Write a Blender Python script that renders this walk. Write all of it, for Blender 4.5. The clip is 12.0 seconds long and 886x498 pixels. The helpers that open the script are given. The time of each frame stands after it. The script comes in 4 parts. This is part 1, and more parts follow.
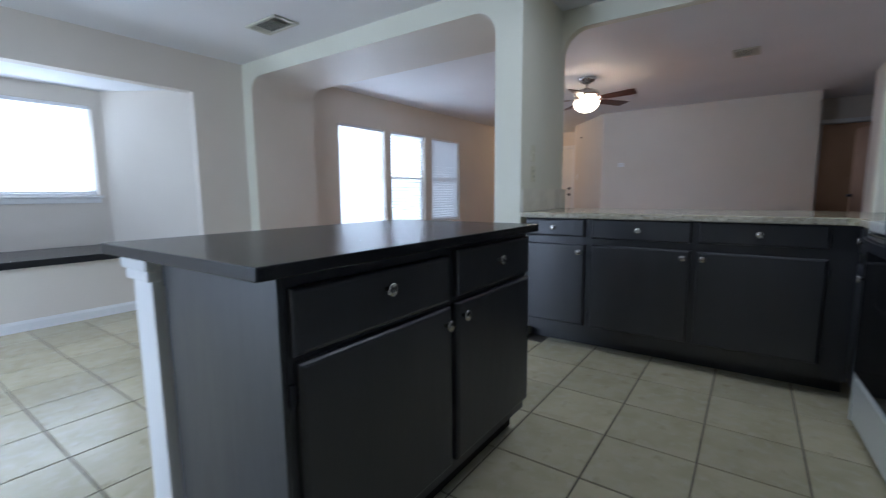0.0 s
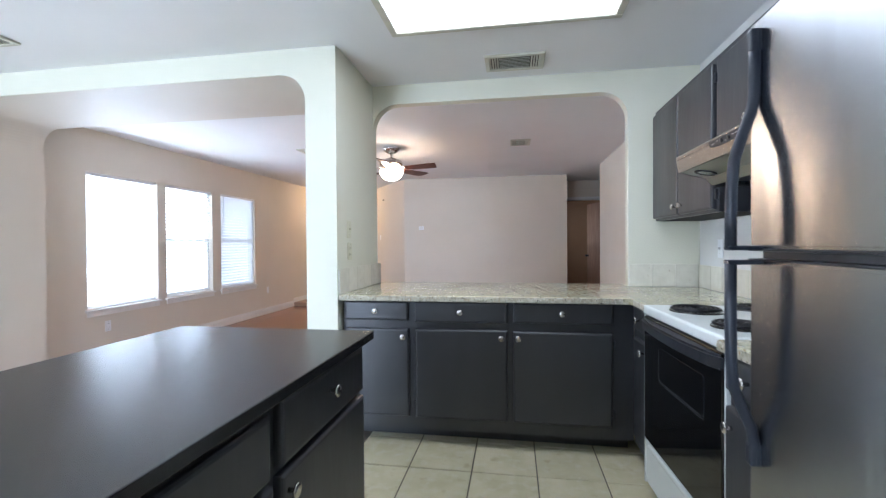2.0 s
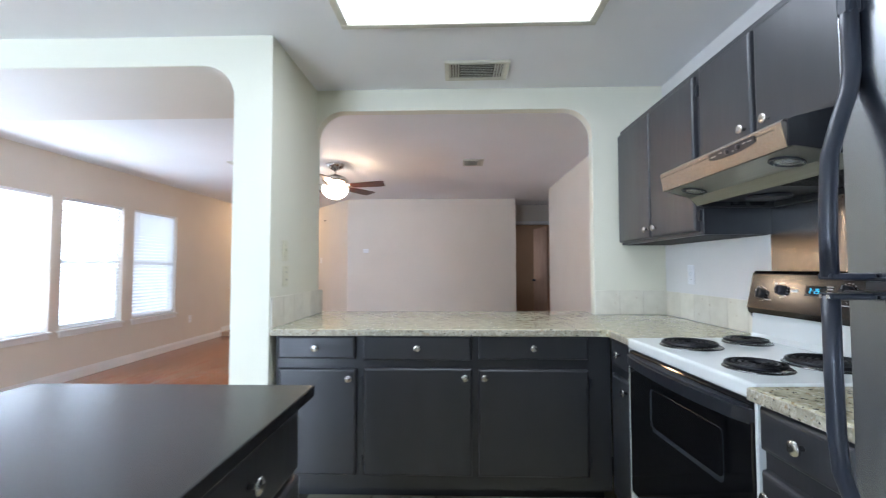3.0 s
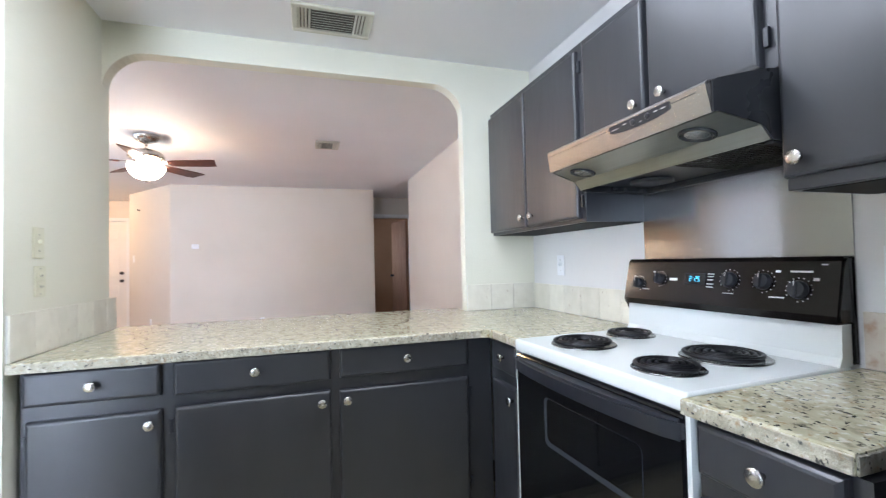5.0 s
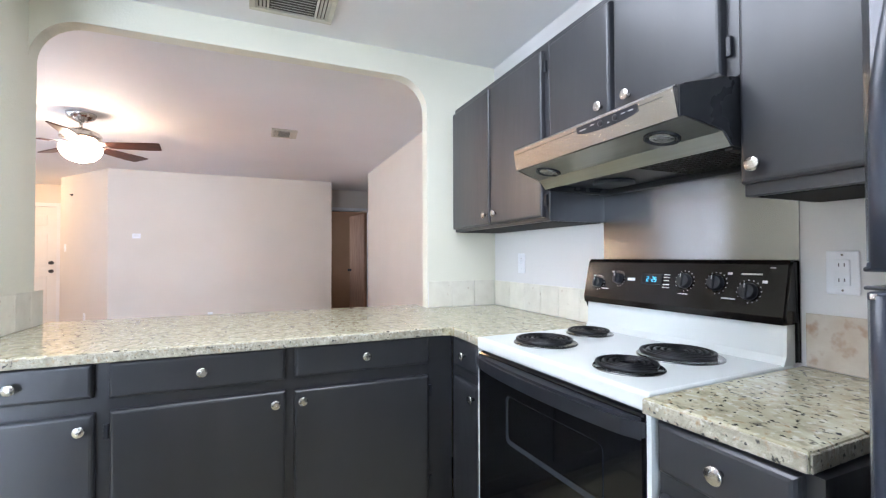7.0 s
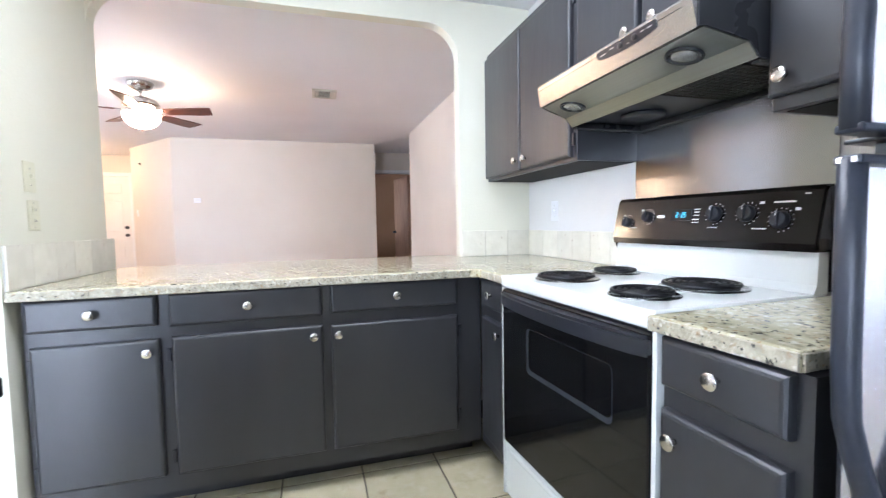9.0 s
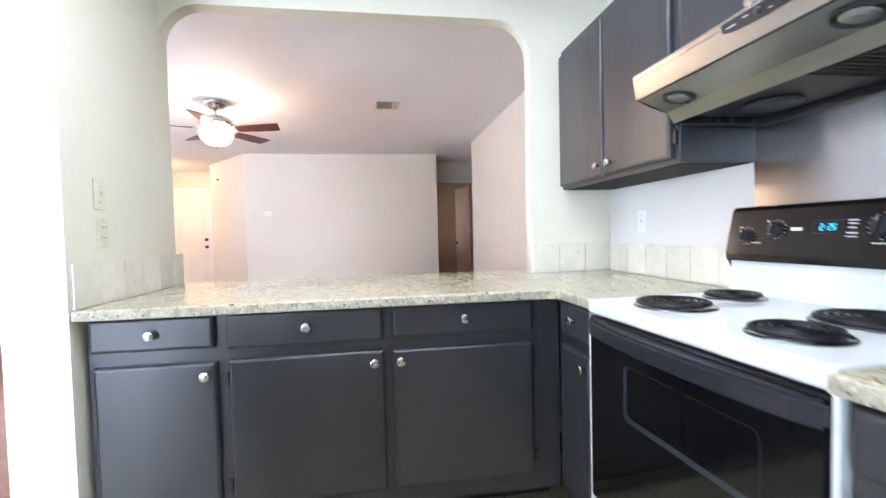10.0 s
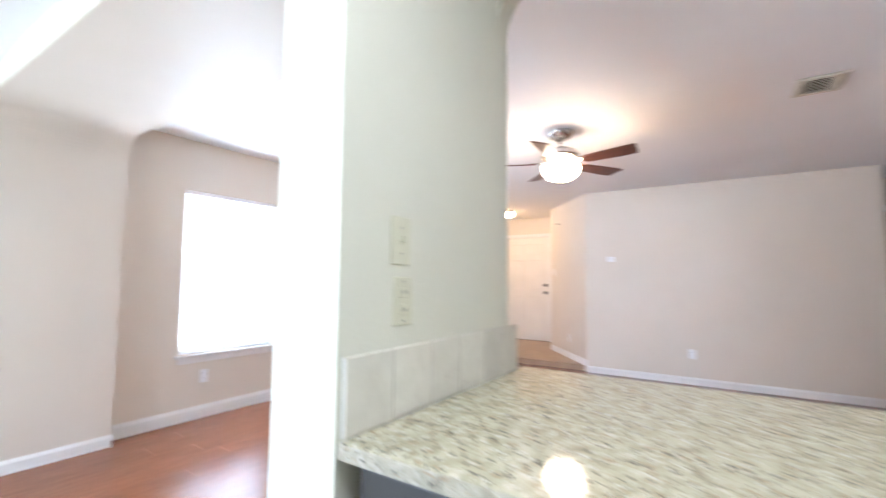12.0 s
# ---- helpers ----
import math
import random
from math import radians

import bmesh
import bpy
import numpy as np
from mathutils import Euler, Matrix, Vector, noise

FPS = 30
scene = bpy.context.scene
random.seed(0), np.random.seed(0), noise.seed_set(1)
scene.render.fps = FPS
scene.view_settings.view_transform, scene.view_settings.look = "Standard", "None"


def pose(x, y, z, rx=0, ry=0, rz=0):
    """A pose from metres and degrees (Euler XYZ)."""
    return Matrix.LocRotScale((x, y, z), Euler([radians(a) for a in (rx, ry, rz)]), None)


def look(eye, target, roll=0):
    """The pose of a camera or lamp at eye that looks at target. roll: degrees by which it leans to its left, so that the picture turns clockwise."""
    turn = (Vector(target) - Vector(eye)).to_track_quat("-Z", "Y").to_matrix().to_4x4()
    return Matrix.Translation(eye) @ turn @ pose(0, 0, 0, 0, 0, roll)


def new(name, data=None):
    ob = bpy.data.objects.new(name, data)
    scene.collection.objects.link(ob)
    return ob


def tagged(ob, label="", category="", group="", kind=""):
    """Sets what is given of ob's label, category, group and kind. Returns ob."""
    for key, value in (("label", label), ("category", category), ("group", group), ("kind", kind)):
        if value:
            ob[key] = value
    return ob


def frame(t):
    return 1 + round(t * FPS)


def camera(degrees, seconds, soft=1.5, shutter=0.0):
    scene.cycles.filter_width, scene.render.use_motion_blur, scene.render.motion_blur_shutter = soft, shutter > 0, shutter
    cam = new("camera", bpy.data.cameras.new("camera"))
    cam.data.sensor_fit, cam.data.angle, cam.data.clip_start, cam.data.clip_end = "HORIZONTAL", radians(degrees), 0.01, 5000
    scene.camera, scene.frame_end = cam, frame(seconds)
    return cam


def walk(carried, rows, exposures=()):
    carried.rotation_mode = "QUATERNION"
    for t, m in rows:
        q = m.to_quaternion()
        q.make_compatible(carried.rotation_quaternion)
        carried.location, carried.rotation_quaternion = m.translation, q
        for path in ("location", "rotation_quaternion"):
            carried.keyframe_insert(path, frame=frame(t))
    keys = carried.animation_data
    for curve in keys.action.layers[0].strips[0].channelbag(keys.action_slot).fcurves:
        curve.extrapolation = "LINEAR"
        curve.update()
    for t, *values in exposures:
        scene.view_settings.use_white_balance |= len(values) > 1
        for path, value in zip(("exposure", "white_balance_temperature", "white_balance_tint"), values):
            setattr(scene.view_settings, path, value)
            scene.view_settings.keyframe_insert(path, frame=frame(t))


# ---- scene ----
# camera and walk
cam = camera(91.2, 12.0, soft=1.2, shutter=0.5)
PATH = [
    (0, (0.276, 0.181, 1.043), (-0.871, 1.8, 0.79), -0.5),
    (0.5, (0.22, 0.22, 1.049), (-0.633, 2.018, 0.844), -0.5),
    (1, (0.134, 0.237, 1.093), (-0.412, 2.155, 0.944), 0.4),
    (1.5, (0.078, 0.275, 1.184), (-0.241, 2.248, 1.122), -0.2),
    (2, (0.051, 0.406, 1.223), (-0.27, 2.38, 1.199), -0.4),
    (2.5, (0.007, 0.569, 1.228), (-0.254, 2.551, 1.291), -0.4),
    (3, (-0.069, 0.737, 1.225), (-0.126, 2.734, 1.31), -0.1),
    (5, (-0.071, 1.155, 1.218), (0.526, 3.063, 1.275), -1.3),
    (5.5, (-0.083, 1.191, 1.218), (0.637, 3.056, 1.251), -0.8),
    (6, (-0.088, 1.204, 1.225), (0.676, 3.052, 1.264), -0.0),
    (6.5, (-0.084, 1.204, 1.228), (0.701, 3.043, 1.274), 0.1),
    (7, (-0.079, 1.197, 1.222), (0.699, 3.039, 1.256), -0.2),
    (9, (-0.008, 1.126, 1.123), (0.559, 3.04, 1.003), -1.0),
    (9.5, (-0.008, 1.161, 1.118), (0.395, 3.117, 1.015), -2.3),
    (10, (-0.001, 1.33, 1.144), (0.299, 3.306, 1.073), -1.4),
    (10.5, (0.011, 1.557, 1.197), (0.231, 3.544, 1.241), -0.3),
    (11, (0.015, 1.821, 1.206), (0.018, 3.819, 1.304), -2.5),
    (11.5, (-0.102, 2.077, 1.213), (-0.616, 4.008, 1.294), -0.1),
    (12, (-0.373, 2.319, 1.229), (-1.463, 3.99, 1.37), 0.5),
]
EXPOSURES = [(0, -1.40, 5250, 13), (0.8, -0.96, 5380, 13), (1.6, -0.32, 5430, 12), (2.5, -0.17, 5460, 12), (3.2, -0.14, 5500, 12), (5.5, 0.38, 5590, 15),
             (7.2, 0.40, 5590, 15), (9.0, 0.66, 5600, 16), (10.5, 0.62, 5590, 15), (12.0, 0.34, 5570, 14)]
walk(cam, [(t, look(eye, target, roll)) for t, eye, target, roll in PATH], EXPOSURES)

# world and large lights
CEIL = 2.44
world = bpy.data.worlds.new("world")
scene.world = world
world.use_nodes = True
wn = world.node_tree.nodes
sky = wn.new("ShaderNodeTexSky")
sky.sky_type, sky.sun_disc = "NISHITA", False
sky.sun_elevation, sky.sun_rotation = radians(50), radians(60)
wn["Background"].inputs["Strength"].default_value = 0.12
world.node_tree.links.new(sky.outputs[0], wn["Background"].inputs["Color"])

sun = new("sun", bpy.data.lights.new("sun", "SUN"))
sun.data.energy, sun.data.angle, sun.data.color = 1.0, radians(12), (1, 0.96, 0.9)
sun.matrix_world = look((20, 12, 30), (0, 0, 0))


def area(name, m, w, h, watts, colour):
    ob = new(name, bpy.data.lights.new(name, "AREA"))
    ob.data.shape, ob.data.size, ob.data.size_y = "RECTANGLE", w, h
    ob.data.energy, ob.data.color = watts, colour
    ob.matrix_world = m
    return ob


def bulb(name, place, watts, colour, radius):
    ob = new(name, bpy.data.lights.new(name, "POINT"))
    ob.data.energy, ob.data.color, ob.data.shadow_soft_size = watts, colour, radius
    ob.location = place
    return ob


DAY = (0.88, 0.95, 1.0)
# daylight standing in the window openings, just outside the glass
for y, watts in ((4.683, 75), (5.697, 34), (6.745, 9)):
    area("window_light", look((-4.47, y, 1.28), (0, y, 1.35)), 1.04, 1.62, watts * 1.6, DAY)
area("bay_light", look((-5.42, 0.9, 1.5), (0, 0.9, 1.3)), 1.8, 0.88, 96, DAY)
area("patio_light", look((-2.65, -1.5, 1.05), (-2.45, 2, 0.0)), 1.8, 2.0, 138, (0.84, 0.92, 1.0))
WARM = (1.0, 0.66, 0.36)
for a in (30, 150, 270):
    bulb("fan_bulb", (-1.475 + 0.10 * math.cos(radians(a)), 5.75 + 0.10 * math.sin(radians(a)), 2.190), 8.5, WARM, 0.02)
# added lamp at an invented, unseen bedroom window, to brighten the hall door
area("added_bedroom_light", look((0.9, 9.95, 1.45), (3, 9.95, 1.3)), 0.7, 1.0, 6, DAY)


# materials
def material(name, colour, rough=0.5, metal=0.0, second=None, scale=6.0, detail=4.0, amount=1.0, bump=0.0,
             bump_scale=60.0, stretch=(1, 1, 1), spots=None, piece=0.0, spec=0.5, rough_var=0.0):
    """Principled surface: two-colour noise at one scale, fine relief at another, optional dark flecks and a change from piece to piece."""
    m = bpy.data.materials.new(name)
    m.use_nodes = True
    nt = m.node_tree
    n, ln = nt.nodes, nt.links
    b = n["Principled BSDF"]
    b.inputs["Roughness"].default_value, b.inputs["Metallic"].default_value = rough, metal
    b.inputs["Specular IOR Level"].default_value = spec
    geo = n.new("ShaderNodeNewGeometry")
    mp = n.new("ShaderNodeVectorMath")
    mp.operation = "MULTIPLY"
    mp.inputs[1].default_value = stretch
    ln.new(geo.outputs["Position"], mp.inputs[0])
    if second is None:
        second = tuple(c * 0.9 for c in colour)
    tex = n.new("ShaderNodeTexNoise")
    tex.inputs["Scale"].default_value, tex.inputs["Detail"].default_value = scale, detail
    ln.new(mp.outputs[0], tex.inputs["Vector"])
    ramp = n.new("ShaderNodeMapRange")
    ramp.inputs["From Min"].default_value, ramp.inputs["From Max"].default_value = 0.35, 0.65
    ramp.inputs["To Max"].default_value = amount
    ln.new(tex.outputs["Fac"], ramp.inputs["Value"])
    mix = n.new("ShaderNodeMix")
    mix.data_type = "RGBA"
    mix.inputs["A"].default_value, mix.inputs["B"].default_value = (*colour, 1), (*second, 1)
    ln.new(ramp.outputs["Result"], mix.inputs["Factor"])
    out = mix.outputs["Result"]
    if spots:
        for col, sc, lo, hi in spots:
            sp = n.new("ShaderNodeTexNoise")
            sp.inputs["Scale"].default_value, sp.inputs["Detail"].default_value = sc, 3.0
            ln.new(mp.outputs[0], sp.inputs["Vector"])
            sr = n.new("ShaderNodeMapRange")
            sr.inputs["From Min"].default_value, sr.inputs["From Max"].default_value = lo, hi
            ln.new(sp.outputs["Fac"], sr.inputs["Value"])
            sm = n.new("ShaderNodeMix")
            sm.data_type = "RGBA"
            sm.inputs["B"].default_value = (*col, 1)
            ln.new(sr.outputs["Result"], sm.inputs["Factor"])
            ln.new(out, sm.inputs["A"])
            out = sm.outputs["Result"]
    if piece:
        info = n.new("ShaderNodeObjectInfo")
        pr = n.new("ShaderNodeMapRange")
        pr.inputs["To Min"].default_value, pr.inputs["To Max"].default_value = 1 - piece, 1 + piece
        ln.new(info.outputs["Random"], pr.inputs["Value"])
        hsv = n.new("ShaderNodeHueSaturation")
        ln.new(pr.outputs["Result"], hsv.inputs["Value"])
        ln.new(out, hsv.inputs["Color"])
        out = hsv.outputs["Color"]
    ln.new(out, b.inputs["Base Color"])
    if rough_var:
        rr = n.new("ShaderNodeMapRange")
        rr.inputs["From Min"].default_value, rr.inputs["From Max"].default_value = 0.3, 0.7
        rr.inputs["To Min"].default_value, rr.inputs["To Max"].default_value = rough - rough_var, rough + rough_var
        ln.new(tex.outputs["Fac"], rr.inputs["Value"])
        ln.new(rr.outputs["Result"], b.inputs["Roughness"])
    if bump:
        bt = n.new("ShaderNodeTexNoise")
        bt.inputs["Scale"].default_value, bt.inputs["Detail"].default_value = bump_scale, 3.0
        ln.new(mp.outputs[0], bt.inputs["Vector"])
        bn = n.new("ShaderNodeBump")
        bn.inputs["Strength"].default_value, bn.inputs["Distance"].default_value = bump, 0.01
        ln.new(bt.outputs["Fac"], bn.inputs["Height"])
        ln.new(bn.outputs["Normal"], b.inputs["Normal"])
    return m


def glow(name, colour, strength):
    m = bpy.data.materials.new(name)
    m.use_nodes = True
    b = m.node_tree.nodes["Principled BSDF"]
    b.inputs["Base Color"].default_value = (*colour, 1)
    b.inputs["Emission Color"].default_value = (*colour, 1)
    b.inputs["Emission Strength"].default_value = strength
    b.inputs["Roughness"].default_value = 0.4
    return m


def glass(name, colour, rough=0.0):
    m = bpy.data.materials.new(name)
    m.use_nodes = True
    b = m.node_tree.nodes["Principled BSDF"]
    b.inputs["Base Color"].default_value = (*colour, 1)
    b.inputs["Transmission Weight"].default_value = 1.0
    b.inputs["Roughness"].default_value, b.inputs["IOR"].default_value = rough, 1.45
    return m


def translucent(name, colour):
    m = bpy.data.materials.new(name)
    m.use_nodes = True
    n, ln = m.node_tree.nodes, m.node_tree.links
    d, tr, mx = n.new("ShaderNodeBsdfDiffuse"), n.new("ShaderNodeBsdfTranslucent"), n.new("ShaderNodeMixShader")
    d.inputs[0].default_value = tr.inputs[0].default_value = (*colour, 1)
    mx.inputs[0].default_value = 0.6
    ln.new(d.outputs[0], mx.inputs[1])
    ln.new(tr.outputs[0], mx.inputs[2])
    ln.new(mx.outputs[0], n["Material Output"].inputs["Surface"])
    return m


PAINT_GREEN = material("pale_green_paint", (0.755, 0.74, 0.615), 0.55, second=(0.725, 0.71, 0.585), scale=1.5, bump=0.12, bump_scale=90)
PAINT_BEIGE = material("beige_paint", (0.71, 0.655, 0.575), 0.6, second=(0.68, 0.625, 0.545), scale=1.5, bump=0.15, bump_scale=80)
PAINT_WHITE = material("white_splash_wall_paint", (0.76, 0.75, 0.73), 0.5, second=(0.73, 0.72, 0.70), scale=2, bump=0.1, bump_scale=90)
PAINT_TAN = material("tan_bedroom_paint", (0.42, 0.24, 0.13), 0.6, second=(0.38, 0.21, 0.11), scale=2)
CEILING = material("white_ceiling_paint", (0.82, 0.82, 0.82), 0.7, second=(0.79, 0.79, 0.79), scale=1.2, bump=0.06, bump_scale=70)
SOFFIT = material("glossy_soffit_paint", (0.71, 0.655, 0.575), 0.5, second=(0.68, 0.625, 0.545), scale=1.5, bump=0.05, bump_scale=40)
TRIM = material("white_trim_paint", (0.80, 0.80, 0.79), 0.35, scale=3, amount=0.5, bump=0.03)
TILE = material("beige_floor_tile", (0.56, 0.505, 0.34), 0.20, second=(0.49, 0.44, 0.285), scale=6, detail=5, bump=0.05, bump_scale=25,
                piece=0.07, rough_var=0.02, spots=[((0.56, 0.515, 0.375), 17, 0.48, 0.75), ((0.36, 0.30, 0.18), 11, 0.62, 0.85)])
GROUT = material("brown_grout", (0.13, 0.11, 0.085), 0.9, scale=14, bump=0.2)
ENTRY_TILE = material("tan_entry_tile", (0.42, 0.31, 0.21), 0.4, second=(0.35, 0.25, 0.16), scale=5, piece=0.06)
WOOD = material("red_brown_laminate", (0.30, 0.115, 0.055), 0.20, second=(0.24, 0.088, 0.041), scale=5, detail=8, stretch=(9, 0.8, 9),
                bump=0.05, bump_scale=20, piece=0.06, rough_var=0.03)
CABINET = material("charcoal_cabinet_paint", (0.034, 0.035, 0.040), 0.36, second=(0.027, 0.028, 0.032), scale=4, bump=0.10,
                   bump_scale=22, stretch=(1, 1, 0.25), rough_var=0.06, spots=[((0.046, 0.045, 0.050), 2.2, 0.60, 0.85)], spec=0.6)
CABINET_DARK = material("near_black_cabinet", (0.010, 0.010, 0.011), 0.7, scale=4, spec=0.25)
ISLAND_TOP = material("black_laminate_top", (0.012, 0.012, 0.014), 0.27, second=(0.013, 0.013, 0.015), scale=160, spec=0.45)
GRANITE = material("speckled_granite", (0.57, 0.535, 0.38), 0.07, second=(0.43, 0.40, 0.27), scale=26, detail=7, stretch=(1, 0.75, 1),
                   spots=[((0.32, 0.30, 0.20), 34, 0.55, 0.68), ((0.66, 0.63, 0.51), 58, 0.54, 0.66), ((0.36, 0.26, 0.14), 75, 0.61, 0.71),
                          ((0.17, 0.16, 0.115), 48, 0.64, 0.70), ((0.035, 0.034, 0.030), 84, 0.615, 0.665)])
GRANITE_EDGE = material("rough_granite_edge", (0.47, 0.44, 0.34), 0.45, second=(0.33, 0.30, 0.22), scale=40, detail=6, bump=0.7, bump_scale=90,
                        spots=[((0.58, 0.56, 0.48), 70, 0.55, 0.70), ((0.36, 0.26, 0.15), 60, 0.60, 0.72), ((0.05, 0.05, 0.042), 90, 0.62, 0.68)])
TRAVERTINE = material("travertine_tile", (0.75, 0.72, 0.615), 0.5, second=(0.68, 0.65, 0.545), scale=14, detail=7, piece=0.10, bump=0.1,
                      bump_scale=60, spots=[((0.45, 0.35, 0.26), 30, 0.66, 0.82)])
TRAVERTINE_BROWN = material("veined_travertine_tile", (0.62, 0.56, 0.47), 0.5, second=(0.52, 0.44, 0.34), scale=12, detail=8, piece=0.06, bump=0.1,
                            bump_scale=60, spots=[((0.40, 0.26, 0.16), 22, 0.56, 0.72)])
FRIDGE_STEEL = material("fridge_steel", (0.42, 0.437, 0.475), 0.25, 1.0, second=(0.41, 0.427, 0.465), scale=0.8, detail=1, bump=0.22, bump_scale=1.7,
                        stretch=(1, 5, 1))
SHEET_STEEL = material("splash_sheet_steel", (0.43, 0.43, 0.43), 0.22, 1.0, second=(0.41, 0.41, 0.41), scale=3, detail=8, stretch=(1, 60, 1), bump=0.05, bump_scale=0.1)
for steel in (FRIDGE_STEEL, SHEET_STEEL):
    fn = steel.node_tree
    tangent = fn.nodes.new("ShaderNodeTangent")
    tangent.direction_type, tangent.axis = "RADIAL", "Z"
    fb = fn.nodes["Principled BSDF"]
    fb.inputs["Anisotropic"].default_value, fb.inputs["Anisotropic Rotation"].default_value = 0.85, 0.25
    fn.links.new(tangent.outputs[0], fb.inputs["Tangent"])
HOOD_STEEL = material("hood_steel", (0.46, 0.45, 0.435), 0.27, 1.0, second=(0.44, 0.43, 0.415), scale=3, detail=8, stretch=(8, 1, 8), amount=0.4)
HOOD_UNDER = material("hood_underside_steel", (0.36, 0.36, 0.32), 0.34, 1.0, second=(0.34, 0.34, 0.30), scale=3, detail=5, stretch=(40, 1, 40))
HOOD_SIDE = material("dark_hood_metal", (0.045, 0.046, 0.050), 0.28, 0.3, scale=6, rough_var=0.04)
LENS = material("hood_lamp_lens", (0.38, 0.38, 0.38), 0.15, 0.8, scale=90, bump=0.25, bump_scale=160)
DRIP = material("dark_drip_pan", (0.22, 0.22, 0.22), 0.14, 0.95, scale=30)
NICKEL = material("brushed_nickel", (0.62, 0.60, 0.57), 0.25, 1.0, scale=40, rough_var=0.05)
BLACK = material("black_plastic", (0.018, 0.020, 0.026), 0.32, scale=20, bump=0.03, bump_scale=150)
NAVY = material("dark_fridge_handle", (0.020, 0.024, 0.036), 0.38, scale=20, bump=0.05, bump_scale=200)
GLOSS = material("black_oven_glass", (0.006, 0.006, 0.007), 0.06, scale=3, spec=0.42)
PANEL = material("black_control_panel", (0.010, 0.008, 0.007), 0.15, scale=30, spec=0.32)
PANE = material("oven_window_glass", (0.005, 0.005, 0.006), 0.04, scale=3, spec=0.42)
PANE_RIM = material("grey_glass_rim", (0.04, 0.046, 0.055), 0.25, scale=60)
ENAMEL = material("white_enamel", (0.76, 0.79, 0.77), 0.14, second=(0.73, 0.76, 0.74), scale=3)
COIL = material("heating_coil_metal", (0.02, 0.02, 0.022), 0.42, 0.6, scale=30)
PLASTIC = material("white_plastic", (0.86, 0.87, 0.89), 0.35, scale=20, amount=0.4)
IVORY = material("ivory_plastic", (0.71, 0.69, 0.52), 0.4, scale=20, amount=0.4)
SLOT = material("dark_slot", (0.03, 0.03, 0.03), 0.6)
MARK = material("white_print", (0.75, 0.75, 0.75), 0.5)
DISPLAY = glow("blue_display_digits", (0.10, 0.65, 0.95), 0.55)
VENT = material("cream_vent_metal", (0.62, 0.60, 0.50), 0.45, scale=20)
VENT_DARK = material("vent_duct_shade", (0.10, 0.09, 0.07), 0.9)
DIFFUSER = glow("lamp_diffuser", (0.98, 0.985, 0.96), 9.0)
BOWL = glow("lit_frosted_glass", (1.0, 0.74, 0.47), 44.0)
ENTRY_BOWL = glow("lit_entry_glass", (1.0, 0.62, 0.30), 78.0)
BLADE = material("dark_cherry_blade", (0.10, 0.028, 0.015), 0.35, second=(0.06, 0.016, 0.010), scale=8, stretch=(4, 4, 1))
DOOR_WOOD = material("brown_door_wood", (0.40, 0.22, 0.13), 0.7, second=(0.28, 0.15, 0.085), scale=5, stretch=(8, 8, 0.6), bump=0.04)
DOOR_WHITE = material("white_door_paint", (0.78, 0.76, 0.72), 0.4, scale=3, amount=0.5)
# half-clear grey sheet, added to dim the view through a lower pane
SCREEN = bpy.data.materials.new("pane_dimmer")
SCREEN.use_nodes = True
sn, sl = SCREEN.node_tree.nodes, SCREEN.node_tree.links
smix, sclear = sn.new("ShaderNodeMixShader"), sn.new("ShaderNodeBsdfTransparent")
sn["Principled BSDF"].inputs["Base Color"].default_value = (0.25, 0.25, 0.25, 1)
smix.inputs[0].default_value = 0.28
sl.new(sclear.outputs[0], smix.inputs[1])
sl.new(sn["Principled BSDF"].outputs[0], smix.inputs[2])
sl.new(smix.outputs[0], sn["Material Output"].inputs["Surface"])
BLIND = translucent("white_blind_slat", (0.86, 0.86, 0.86))
WINDOW_GLASS = glass("window_glass", (0.97, 0.98, 0.98))
MESH = material("filter_mesh", (0.07, 0.068, 0.060), 0.5, 0.6, scale=120)
GROUND = material("grass_ground", (0.09, 0.10, 0.05), 0.9, second=(0.06, 0.08, 0.03), scale=2)


# building helpers
def box(bm, x0, x1, y0, y1, z0, z1, bevel=0.0, seg=2):
    r = bmesh.ops.create_cube(bm, size=1, matrix=Matrix.Translation(((x0 + x1) / 2, (y0 + y1) / 2, (z0 + z1) / 2))
                              @ Matrix.Diagonal((x1 - x0, y1 - y0, z1 - z0, 1)))
    if bevel:
        es = list({e for v in r["verts"] for e in v.link_edges})
        bmesh.ops.bevel(bm, geom=es, offset=bevel, segments=seg, affect="EDGES", profile=0.5)
    return bm


def solid(x0, x1, y0, y1, z0, z1, bevel=0.0, seg=2):
    return box(bmesh.new(), x0, x1, y0, y1, z0, z1, bevel, seg)


def prism(bm, pts, to, w0, w1):
    """A flat outline (u, v) drawn out from w0 to w1; to(u, v, w) gives the place."""
    a = [bm.verts.new(to(u, v, w0)) for u, v in pts]
    b = [bm.verts.new(to(u, v, w1)) for u, v in pts]
    bm.faces.new(a)
    bm.faces.new(b[::-1])
    k = len(pts)
    for i in range(k):
        bm.faces.new((a[i], b[i], b[(i + 1) % k], a[(i + 1) % k]))
    bmesh.ops.recalc_face_normals(bm, faces=bm.faces[:])
    return bm


